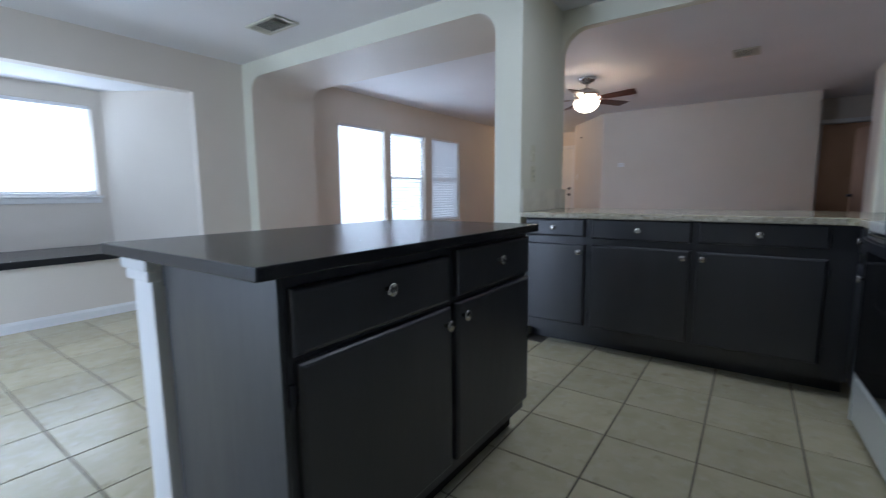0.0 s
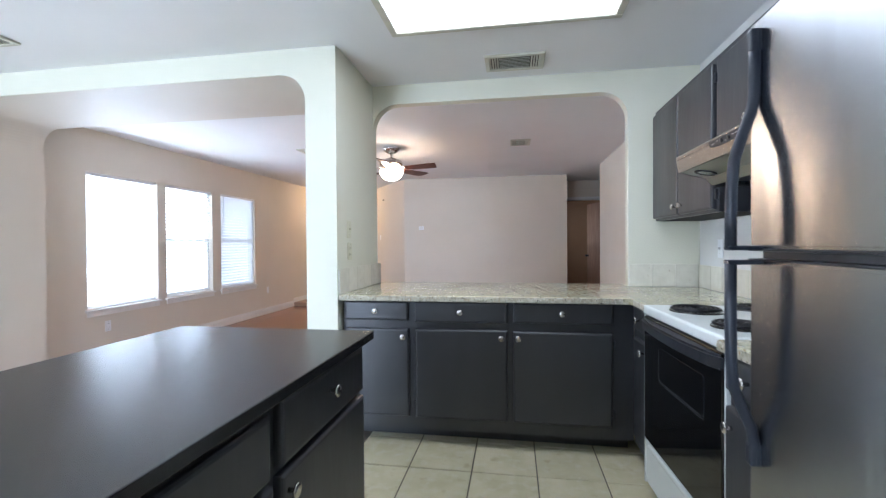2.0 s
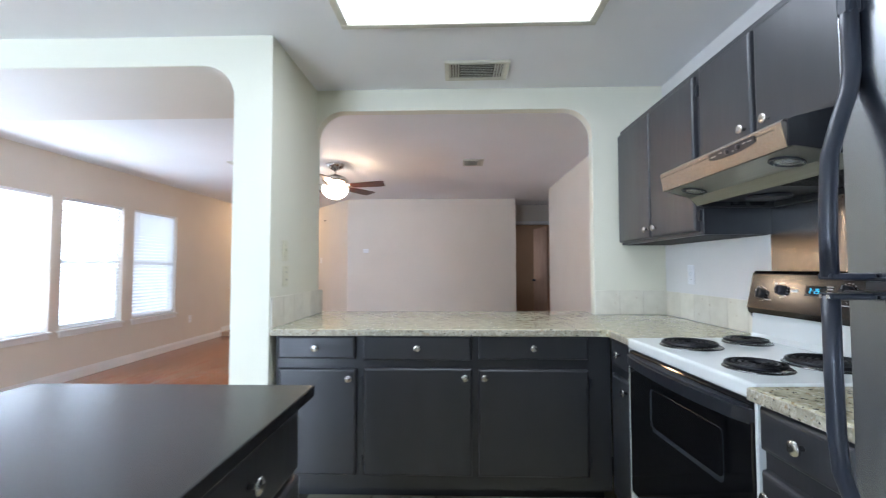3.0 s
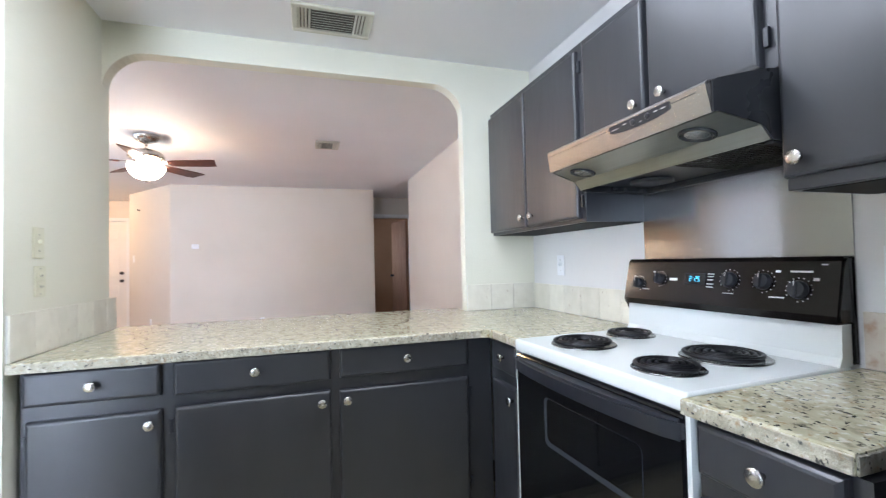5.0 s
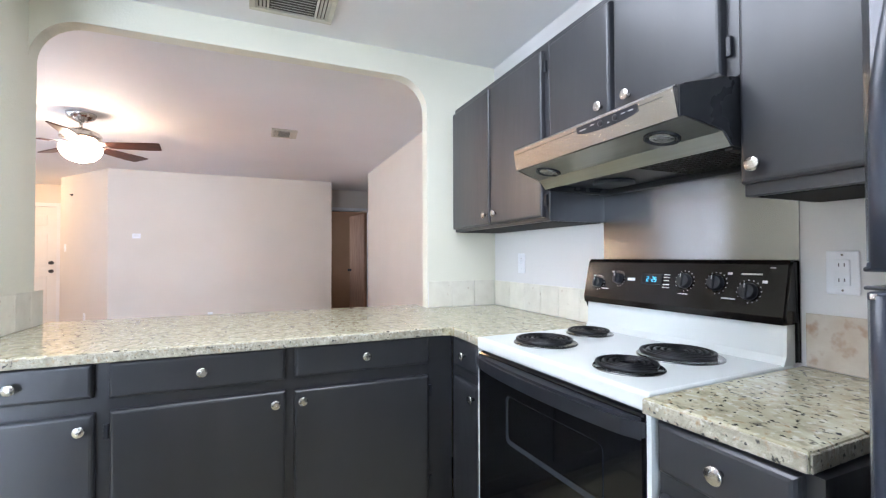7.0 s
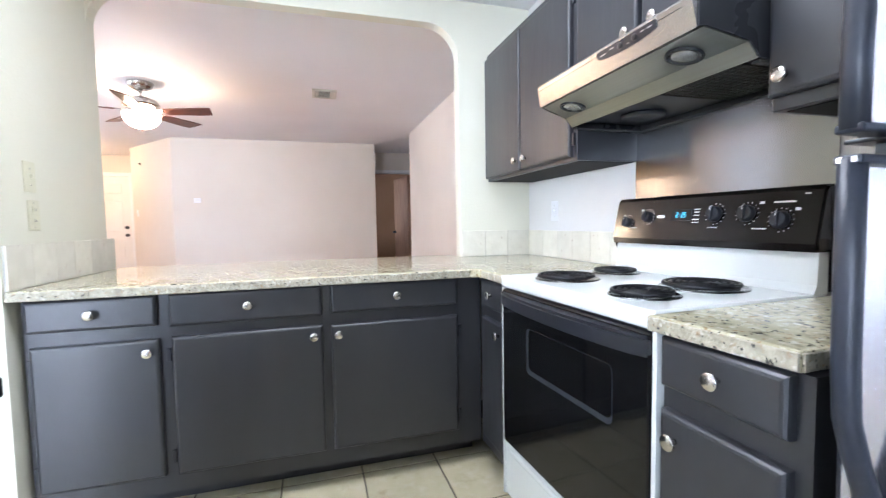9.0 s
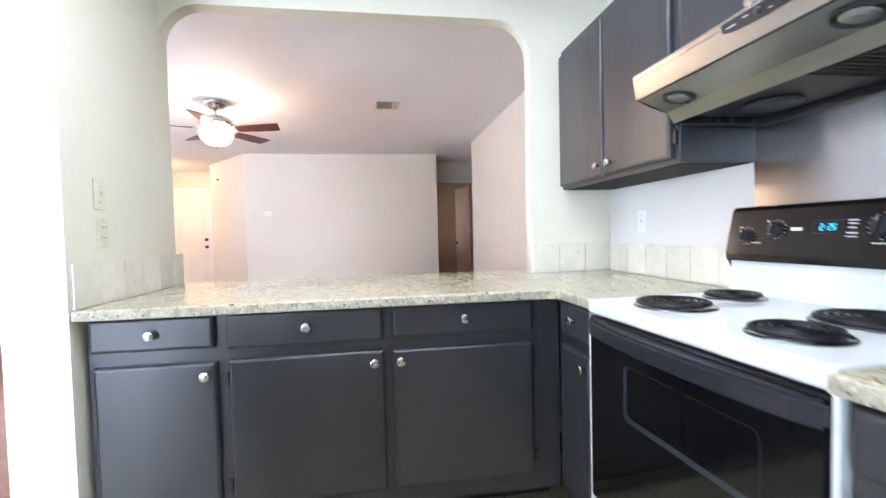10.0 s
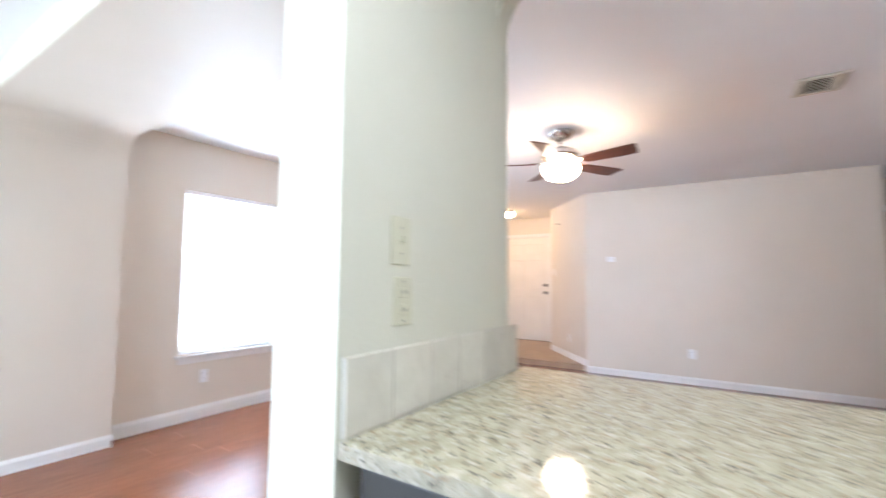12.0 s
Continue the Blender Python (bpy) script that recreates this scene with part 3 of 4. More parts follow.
# range hood: it tapers towards the front
h = thing("range_hood", pose(0, 0, 1.48), "stainless steel range hood under the cabinet", "range hood")
hz = -1.48


def hood_y(x, far):
    """The hood's side, a little rounded in plan, at depth x."""
    u = min(1.0, max(0.0, (x - 0.806) / 0.18))
    u = 1 - (1 - u) ** 2
    return 2.600 + 0.050 * u if far else 1.914 - 0.017 * u


def hood_part(name, outline, mat, parent, label="", inset=0.0):
    bm = bmesh.new()
    prism(bm, outline, lambda u, v, w: (u, hood_y(u, False) + inset if w == 0 else hood_y(u, True) - inset, v + hz), 0, 1)
    return part(name, bm, mat, parent, label)


hood_part("front_panel", [(0.820, 1.547), (0.806, 1.614), (0.812, 1.622), (1.022, 1.668), (1.318, 1.668), (1.318, 1.655), (1.022, 1.655), (0.826, 1.612), (0.830, 1.549)],
          HOOD_STEEL, h, "slanted brushed steel front")
for far in (False, True):
    bm = bmesh.new()
    s = 1 if far else -1
    rows = [(0.8215, 1.5485, 1.620), (0.835, 1.550, 1.627), (0.87, 1.543, 1.635), (0.91, 1.534, 1.644), (0.955, 1.524, 1.654), (0.986, 1.490, 1.661), (1.318, 1.480, 1.668)]
    outer = [(bm.verts.new((x, hood_y(x, far) + 0.004 * s, z0 + hz)), bm.verts.new((x, hood_y(x, far) + 0.004 * s, z1 + hz))) for x, z0, z1 in rows]
    inner = [(bm.verts.new((x, hood_y(x, far) + 0.0005 * s, z0 + hz)), bm.verts.new((x, hood_y(x, far) + 0.0005 * s, z1 + hz))) for x, z0, z1 in rows]
    for line in (outer, inner):
        for (a0, a1), (b0, b1) in zip(line, line[1:]):
            bm.faces.new((a0, b0, b1, a1))
    for k in (0, 1):
        for i in range(len(rows) - 1):
            bm.faces.new((outer[i][k], outer[i + 1][k], inner[i + 1][k], inner[i][k]))
    for i in (0, -1):
        bm.faces.new((outer[i][0], outer[i][1], inner[i][1], inner[i][0]))
    bmesh.ops.recalc_face_normals(bm, faces=bm.faces[:])
    part("side_panel", bm, HOOD_SIDE, h, "dark grey metal side panel")
hood_part("light_panel", [(0.838, 1.5495), (0.955, 1.524), (0.957, 1.530), (0.838, 1.556)], HOOD_UNDER, h, "steel strip with two lamps", 0.002)
# dark strip fills the gap and stands in for its shade
hood_part("shadow_gap", [(0.8305, 1.553), (0.8375, 1.553), (0.8375, 1.557), (0.8305, 1.557)], SLOT, h, "dark strip painting the shade in the gap behind the front lip", 0.002)
hood_part("baffle", [(0.955, 1.5235), (0.985, 1.490), (0.991, 1.493), (0.9575, 1.5295)], HOOD_UNDER, h, "slanted steel strip", 0.001)
for x0, x1, y0, y1 in ((0.992, 1.316, 1.8985, 1.920), (0.992, 1.316, 2.628, 2.649), (1.294, 1.316, 1.921, 2.627)):
    part("rim", solid(x0, x1, y0, y1, 1.482 + hz, 1.490 + hz, 0.002, 1), SLOT, h)
part("cavity", solid(0.993, 1.316, 1.900, 2.648, 1.522 + hz, 1.530 + hz), SLOT, h, "black inside of the hood")
part("back_wall", solid(1.311, 1.3175, 1.900, 2.648, 1.4905 + hz, 1.5215 + hz), SLOT, h)
f = part("filter", solid(1.020, 1.275, 1.965, 2.215, 1.500 + hz, 1.506 + hz, 0.002), MESH, h, "greasy aluminium mesh filter")
bm = bmesh.new()
for i in range(13):
    tube(bm, [(1.024 + 0.0205 * i, 1.967, 1.498 + hz), (1.024 + 0.0205 * i, 2.213, 1.498 + hz)], 0.0016, 4)
    tube(bm, [(1.022, 1.969 + 0.0201 * i, 1.4965 + hz), (1.273, 1.969 + 0.0201 * i, 1.4965 + hz)], 0.0016, 4)
part("wire_mesh", bm, MESH, f)
part("grease_shield", solid(1.010, 1.285, 2.235, 2.610, 1.503 + hz, 1.509 + hz, 0.003), BLACK, h, "dark grease-stained shield plate")
bm = bmesh.new()
lathe(bm, [(0.075, 0), (0.075, -0.010), (0.062, -0.014), (0.02, -0.014)], (1.150, 2.45, 1.503 + hz), None, 28)
part("fan_cover", bm, BLACK, h, "round black fan cover")
for y in (2.028, 2.522):
    turn = pose(0, 0, 0, 180, 12.3, 0)
    bm = bmesh.new()
    lathe(bm, [(0.046, 0.0), (0.046, 0.004), (0.040, 0.0055), (0.037, 0.003), (0.030, 0.001)], (0.905, y, 1.5347 + hz), turn, 28)
    lamp = part("lamp", bm, HOOD_SIDE, h, "round recessed hood lamp in a dark ring")
    bm = bmesh.new()
    lathe(bm, [(0.034, 0.0), (0.030, 0.004), (0.018, 0.0065), (0.004, 0.007)], (0.905, y, 1.5345 + hz), turn, 24)
    part("lens", bm, LENS, lamp, "clear ribbed glass lens")
slant = math.degrees(math.atan2(0.014, 0.067))
FACE = pose(0.8095, 2.132, 1.5975 + hz, 0, 0, -90) @ pose(0, 0, 0, slant, 0, 0)
bm = bmesh.new()
prism(bm, [(-0.114, 0.010), (-0.112, 0.013), (0.112, 0.013), (0.114, 0.010), (0.113, -0.006), (0.09, -0.012), (0.05, -0.0155), (0, -0.017), (-0.05, -0.0155), (-0.09, -0.012), (-0.113, -0.006)], XZ, -0.003, 0.003)
cp = part("control_panel", bm, BLACK, h, "black control panel with a bowed lower edge")
cp.matrix_basis = FACE
for x in (-0.015, 0.04):
    bm = bmesh.new()
    lathe(bm, [(0.009, 0), (0.008, 0.004), (0.004, 0.005)], (x, -0.003, -0.001), Matrix.Rotation(radians(90), 4, "X"), 14)
    part("switch_knob", bm, BLACK, cp)
for x, z, w in ((-0.088, 0.000, 0.026), (-0.048, 0.004, 0.014), (0.013, -0.006, 0.008), (0.068, 0.003, 0.012), (0.094, 0.003, 0.016)):
    part("print", solid(x - w / 2, x + w / 2, -0.0036, -0.003, z - 0.001, z + 0.001), MARK, cp)
for x0, x1 in ((-0.462, -0.118), (0.118, 0.19)):
    g = part("groove", solid(x0, x1, -0.0006, 0.0004, 0.004, 0.0055), SLOT, h)
    g.matrix_basis = FACE

# steel sheet behind the range
sh = thing("splash_sheet", pose(KX, 2.303, 0.93), "brushed stainless steel sheet behind the range", "backsplash")
part("sheet", solid(-0.006, -0.001, -0.3745, 0.3745, -0.01, 0.555), SHEET_STEEL, sh)

# electric range; local frame: x along the width from the far end, front towards -y, turned to face the aisle
W = 0.758
rg = thing("electric_range", pose(0.678, 2.664, 0, 0, 0, -87.5), "white electric coil range with black oven door and control panel", "range")
part("body", solid(0.002, W - 0.002, 0.04, 0.595, 0.02, 0.885), ENAMEL, rg)
part("drawer", solid(0.006, W - 0.006, 0.012, 0.05, 0.05, 0.262, 0.006), ENAMEL, rg, "white storage drawer")
part("drawer_lip", solid(0.05, W - 0.05, 0.002, 0.02, 0.232, 0.252, 0.005), ENAMEL, rg)
part("side_trim", solid(W - 0.011, W + 0.001, 0.006, 0.05, 0.05, 0.8715), ENAMEL, rg)
part("side_trim", solid(-0.001, 0.011, 0.006, 0.05, 0.05, 0.8715), ENAMEL, rg)
dr = part("oven_door", solid(0.0115, W - 0.0115, 0.0, 0.05, 0.27, 0.868, 0.008), GLOSS, rg, "glossy black glass oven door")
rim = [(x, z) for x, z in arc(0.605, 0.735, 0.02, 0, 90, 5) + arc(0.215, 0.735, 0.02, 90, 180, 5) + arc(0.215, 0.615, 0.02, 180, 270, 5) + arc(0.605, 0.615, 0.02, 270, 360, 5)]
# offset grey border paints light caught on the recess at left and bottom
bm = bmesh.new()
prism(bm, rim, XZ, -0.0012, 0.002)
part("window_border", bm, PANE_RIM, dr)
bm = bmesh.new()
prism(bm, [(0.4175 + (x - 0.41) * 0.958, 0.6835 + (z - 0.675) * 0.885) for x, z in rim], XZ, -0.0024, 0.001)
part("oven_window", bm, PANE, dr)
bm = bmesh.new()
prof = []
for i in range(17):
    u = i / 16
    prof.append((0.012 + u * (W - 0.024), -0.006 - 0.040 * math.sin(math.pi * u) ** 0.5))
prism(bm, prof + [(W - 0.012, 0.004), (0.012, 0.004)], XY, 0.808, 0.858)
es = [e for e in bm.edges if abs(e.verts[0].co.z - e.verts[1].co.z) < 1e-6]
bmesh.ops.bevel(bm, geom=es, offset=0.008, segments=2, affect="EDGES")
part("oven_handle", bm, BLACK, dr, "curved black door handle")
part("cooktop", solid(0, W, 0.0, 0.585, 0.872, 0.918, 0.010, 3), ENAMEL, rg, "white enamel cooktop")
bm = bmesh.new()
prism(bm, [(0.535, 0.915), (0.548, 0.940), (0.553, 1.035), (0.592, 1.035), (0.592, 0.915)], lambda u, v, w: (w, u, v), 0.004, W - 0.004)
part("riser", bm, ENAMEL, rg)
bm = bmesh.new()
prism(bm, [(0.535, 1.028), (0.530, 1.050), (0.562, 1.195), (0.573, 1.208), (0.598, 1.208), (0.598, 0.92), (0.5935, 0.92), (0.5935, 1.028)], lambda u, v, w: (w, u, v), -0.004, W + 0.004)
es = [e for e in bm.edges if abs(e.verts[0].co.x - e.verts[1].co.x) < 1e-6]
bmesh.ops.bevel(bm, geom=es, offset=0.006, segments=2, affect="EDGES")
panel = part("control_panel", bm, PANEL, rg, "glossy black control panel")
tilt = math.degrees(math.atan2(0.032, 0.145))


def on_panel(x, z):
    return pose(x, 0.530 + (z - 1.050) * 0.032 / 0.145 - 0.0015, z, -tilt, 0, 0)


for x, z, r in ((0.055, 1.112, 0.021), (0.157, 1.132, 0.021), (0.437, 1.136, 0.026), (0.543, 1.135, 0.026), (0.642, 1.115, 0.026)):
    k = part("control_knob", lathe(bmesh.new(), [(r, 0), (r, 0.004), (r * 0.86, 0.016), (r * 0.8, 0.018)], (0, 0, 0), Matrix.Rotation(radians(90), 4, "X"), 24), BLACK, panel)
    k.matrix_basis = on_panel(x + 0.02, z)
    part("grip", solid(-0.004, 0.004, -0.026, -0.016, -r * 0.85, r * 0.85, 0.002), BLACK, k)
    part("pointer", solid(-0.001, 0.001, -0.0265, -0.0255, r * 0.3, r * 0.8), MARK, k)
    bm = bmesh.new()
    for i in range(14):
        a = radians(-60 + i * 300 / 13 - 30)
        ca, sa = math.cos(a), math.sin(a)
        box(bm, ca * (r + 0.008) - 0.0014, ca * (r + 0.008) + 0.0014, -0.0006, 0.0002, sa * (r + 0.008) - 0.0014, sa * (r + 0.008) + 0.0014)
    d = part("dial_marks", bm, MARK, panel)
    d.matrix_basis = on_panel(x + 0.02, z)
for x, z, w, hh in ((0.095, 1.090, 0.03, 0.003), (0.218, 1.132, 0.034, 0.010), (0.368, 1.154, 0.024, 0.003), (0.368, 1.145, 0.022, 0.003), (0.368, 1.134, 0.020, 0.003),
                    (0.368, 1.120, 0.026, 0.004), (0.368, 1.110, 0.026, 0.003), (0.435, 1.093, 0.036, 0.003), (0.585, 1.090, 0.042, 0.004), (0.583, 1.166, 0.014, 0.007),
                    (0.645, 1.166, 0.058, 0.005), (0.683, 1.145, 0.014, 0.008), (0.030, 1.140, 0.010, 0.005), (0.125, 1.158, 0.010, 0.005), (0.700, 1.186, 0.014, 0.003)):
    p = part("print", solid(-w / 2, w / 2, -0.0006, 0.0002, -hh / 2, hh / 2), MARK, panel)
    p.matrix_basis = on_panel(x + 0.02, z)
dp = part("clock_window", solid(-0.042, 0.042, -0.0010, 0.0004, -0.020, 0.020), PANE_RIM, panel, "dark clock window")
dp.matrix_basis = on_panel(0.328, 1.136)
part("clock_face", solid(-0.040, 0.040, -0.0018, -0.0008, -0.018, 0.018), PANE, dp)
bm = bmesh.new()
for i, n in enumerate("2:25"):
    x = -0.017 + i * 0.011
    if n == ":":
        box(bm, x - 0.001, x + 0.001, -0.0026, -0.0018, 0.002, 0.004)
        box(bm, x - 0.001, x + 0.001, -0.0026, -0.0018, -0.004, -0.002)
        continue
    for z in (-0.008, 0, 0.008):
        box(bm, x - 0.004, x + 0.004, -0.0026, -0.0018, z - 0.001, z + 0.001)
    up = 1 if n == "2" else -1
    box(bm, x + up * 0.003 - 0.001, x + up * 0.003 + 0.001, -0.0026, -0.0018, 0.001, 0.007)
    box(bm, x - up * 0.003 - 0.001, x - up * 0.003 + 0.001, -0.0026, -0.0018, -0.007, -0.001)
part("digits", bm, DISPLAY, dp, "glowing blue clock digits")
for x, y, r in ((0.207, 0.158, 0.112), (0.140, 0.427, 0.090), (0.578, 0.142, 0.095), (0.548, 0.390, 0.122)):
    pan = part("drip_pan", lathe(bmesh.new(), [(r * 0.985, 0.9175), (r * 0.985, 0.9200), (r * 0.955, 0.9225), (r * 0.91, 0.9195), (r * 0.3, 0.9185)], (x, y, 0), None, 36), DRIP, rg, "dark shiny drip pan")
    n, turns = 130, 4 if r < 0.1 else 5
    sp = []
    for i in range(n):
        u = i / (n - 1)
        rad = 0.018 + (r * 0.92 - 0.018) * u
        sp.append((x + rad * math.cos(2 * math.pi * turns * u), y + rad * math.sin(2 * math.pi * turns * u), 0.931))
    part("coil", tube(bmesh.new(), sp, 0.0062, 7), COIL, pan, "black spiral heating coil")

# refrigerator; front faces the aisle
fr = thing("refrigerator", pose(0.56, 1.475, 0, 0, 0, -90), "stainless steel top-freezer refrigerator with dark handles", "refrigerator")
FW = 0.76
part("case", solid(0.004, FW - 0.004, 0.075, 0.74, 0.03, 1.69, 0.006), BLACK, fr, "dark cabinet case")
part("base_grille", solid(0.01, FW - 0.01, 0.06, 0.10, 0.0, 0.095), BLACK, fr)


def fridge_door(z0, z1):
    bm = bmesh.new()
    p = [(0.0, 0.068), (0.0, 0.022)] + [(0.012 + (FW - 0.024) * i / 14, 0.010 - 0.006 * math.sin(math.pi * i / 14)) for i in range(15)] + [(FW, 0.022), (FW, 0.068)]
    prism(bm, p, XY, z0, z1)
    es = [e for e in bm.edges if abs(e.verts[0].co.z - e.verts[1].co.z) < 1e-6]
    bmesh.ops.bevel(bm, geom=es, offset=0.006, segments=2, affect="EDGES")
    for f in bm.faces:
        f.smooth = False
    return bm


fd = part("freezer_door", fridge_door(1.2085, 1.70), FRIDGE_STEEL, fr, "brushed steel freezer door")
ld = part("fridge_door", fridge_door(0.105, 1.181), FRIDGE_STEEL, fr, "brushed steel fridge door")
bm = bmesh.new()
HX = 0.044
tube(bm, [(HX, 0.0, 1.672), (HX, 0.0, 1.60), (HX, 0.0, 1.535), (HX, -0.006, 1.50), (HX, -0.022, 1.455), (HX, -0.039, 1.40), (HX, -0.044, 1.34), (HX, -0.046, 1.28), (HX, -0.046, 1.209)], 0.0115, 14, 1.1)
part("handle", bm, NAVY, fd, "dark blue-black bar handle")
part("handle_foot", solid(HX - 0.013, HX + 0.013, -0.055, 0.014, 1.205, 1.215, 0.003), NAVY, fd)
part("handle_cap", solid(HX - 0.0120, HX + 0.0120, -0.0115, 0.012, 1.625, 1.675, 0.005), NAVY, fd)
bm = bmesh.new()
tube(bm, [(HX, -0.046, 1.180), (HX, -0.046, 1.06), (HX, -0.045, 0.97), (HX, -0.040, 0.91), (HX, -0.022, 0.86), (HX, -0.006, 0.825), (HX, 0.0, 0.79), (HX, 0.0, 0.745)], 0.0115, 14, 1.1)
part("handle", bm, NAVY, ld, "dark blue-black bar handle")
part("handle_foot", solid(HX - 0.013, HX + 0.013, -0.055, 0.014, 1.174, 1.184, 0.003), NAVY, ld)
part("handle_cap", solid(HX - 0.0125, HX + 0.0125, -0.0125, 0.012, 0.742, 0.79, 0.005), NAVY, ld)
for x in (-0.006, 0.007):
    part("screw", solid(HX + x - 0.003, HX + x + 0.003, -0.0565, -0.0545, 1.176, 1.182), NICKEL, ld, "small bright screw")
part("door_gap_trim", solid(0.02, FW - 0.02, 0.03, 0.07, 1.187, 1.2015), BLACK, fr)
part("door_cap", solid(0.002, FW - 0.002, 0.008, 0.066, 1.2025, 1.208, 0.002), BLACK, fd, "black plastic edge cap")
part("door_cap", solid(0.002, FW - 0.002, 0.008, 0.066, 1.1815, 1.186, 0.002), BLACK, ld, "black plastic edge cap")

# island: local frame, front faces +x
il = thing("kitchen_island", pose(-0.495, 0.698, 0, 0, 0, 90), "charcoal kitchen island with black top and white back post", "kitchen island")
IL = 1.174
part("body", solid(0, IL, 0, 0.51, 0.10, 0.884, 0.002, 1), CABINET, il)
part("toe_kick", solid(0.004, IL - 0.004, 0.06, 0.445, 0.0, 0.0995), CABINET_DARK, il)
front(il, "drawer", 0.009, 0.577, 0.706, 0.853, (0.287, 0.803))
front(il, "drawer", 0.622, 1.162, 0.712, 0.866, (0.887, 0.802))
front(il, "door", 0.018, 0.586, 0.150, 0.691, (0.547, 0.639), 0.008)
front(il, "door", 0.618, 1.170, 0.150, 0.694, (0.645, 0.650))
part("end_panel", solid(-0.012, -0.0005, -0.002, 0.510, 0.02, 0.884, 0.002, 1), CABINET, il)
part("tabletop", solid(-0.086, 1.195, -0.052, 0.715, 0.885, 0.914, 0.003), ISLAND_TOP, il, "black satin laminate top")
for x in (-0.034, IL - 0.085):
    post = part("post", solid(x, x + 0.085, 0.535, 0.655, 0.0, 0.812, 0.003), TRIM, il, "white square back post")
    part("capital", solid(x - 0.012, x + 0.097, 0.528, 0.672, 0.812, 0.842, 0.006), TRIM, post)
    part("capital", solid(x - 0.018, x + 0.103, 0.522, 0.690, 0.842, 0.884, 0.008), TRIM, post)
part("bracket", solid(-0.012, 0.05, 0.5105, 0.5215, 0.80, 0.884, 0.002), CABINET, il)
part("back_panel", solid(0.070, IL - 0.086, 0.545, 0.640, 0.0, 0.884), TRIM, il, "white back panel")


def ANGLE(d):
    """A point on the angled entry wall, d metres from its near end."""
    return -1.985 - d * 0.6141, FARY + d * 0.7892


# wall plates
def plate(m, kind, mat, label, w=0.035):
    name = "light_switch" if kind == "switch" else "wall_outlet"
    p = thing(name, m, label, "light switch" if kind == "switch" else "outlet")
    part("cover", solid(-w, w, -0.006, -0.0005, -0.057, 0.057, 0.003), mat, p)
    if kind == "switch":
        part("toggle", solid(-0.005, 0.005, -0.018, -0.005, -0.004, 0.012, 0.002), mat, p)
        part("collar", solid(-0.006, 0.006, -0.0066, -0.004, -0.013, 0.013), mat, p)
    elif kind == "gfci":
        f = part("face", solid(-0.017, 0.017, -0.009, -0.004, -0.034, 0.034, 0.002), mat, p)
        for z in (-0.02, 0.02):
            for x in (-0.006, 0.006):
                part("slot", solid(x - 0.001, x + 0.001, -0.0096, -0.008, z - 0.004, z + 0.005), SLOT, f)
        part("button", solid(-0.007, 0.007, -0.010, -0.008, -0.005, 0.005), mat, f)
    else:
        for z in (-0.02, 0.02):
            f = part("socket", solid(-0.016, 0.016, -0.009, -0.004, z - 0.014, z + 0.014, 0.004), mat, p)
            for x in (-0.006, 0.006):
                part("slot", solid(x - 0.001, x + 0.001, -0.0096, -0.008, z - 0.004, z + 0.005), SLOT, f)
    for z in (-0.046, 0.046) if kind != "switch" else (-0.03, 0.03):
        bm = bmesh.new()
        lathe(bm, [(0.003, 0), (0.002, 0.001)], (0, -0.006, z), Matrix.Rotation(radians(90), 4, "X"), 8)
        part("screw", bm, NICKEL, p)
    return p


plate(pose(KX, 1.832, 1.176, 0, 0, -90), "gfci", PLASTIC, "white outlet plate above the small counter", 0.036)
plate(pose(KX, 3.333, 1.18, 0, 0, -90), "switch", PLASTIC, "white switch plate in the counter corner")
plate(pose(-1.018, 3.120, 1.32, 0, 0, 90), "switch", IVORY, "ivory light switch on the column side")
plate(pose(-1.018, 3.130, 1.178, 0, 0, 90), "outlet", IVORY, "ivory outlet on the column side")
plate(pose(-0.744, FARY, 0.36), "outlet", PLASTIC, "white outlet low on the far wall")
plate(pose(WX, 4.45, 0.36, 0, 0, 90), "outlet", PLASTIC, "white outlet under the first window")
plate(pose(WX, 7.55, 0.42, 0, 0, 90), "outlet", PLASTIC, "white outlet beside the last window")
plate(pose(*ANGLE(1.27), 1.37, 0, 0, -52.1), "switch", PLASTIC, "white light switch on the angled wall")
plate(pose(*ANGLE(0.65), 0.37, 0, 0, -52.1), "outlet", PLASTIC, "white outlet low on the angled wall")
th = thing("thermostat", pose(-1.655, FARY, 1.52), "small white thermostat on the far wall", "thermostat")
part("body", solid(-0.048, 0.048, -0.025, -0.0005, -0.034, 0.034, 0.006), PLASTIC, th)
part("dial", solid(-0.03, 0.03, -0.028, -0.024, -0.01, 0.02, 0.002), TRIM, th)
hk = thing("wall_hook", pose(*ANGLE(1.05), 2.15, 0, 0, -52.1), "small dark hook on the angled wall", "hook")
bm = bmesh.new()
lathe(bm, [(0.018, 0), (0.016, 0.006), (0.008, 0.025), (0.012, 0.034)], (0, -0.001, 0), Matrix.Rotation(radians(90), 4, "X"), 14)
part("peg", bm, SLOT, hk)


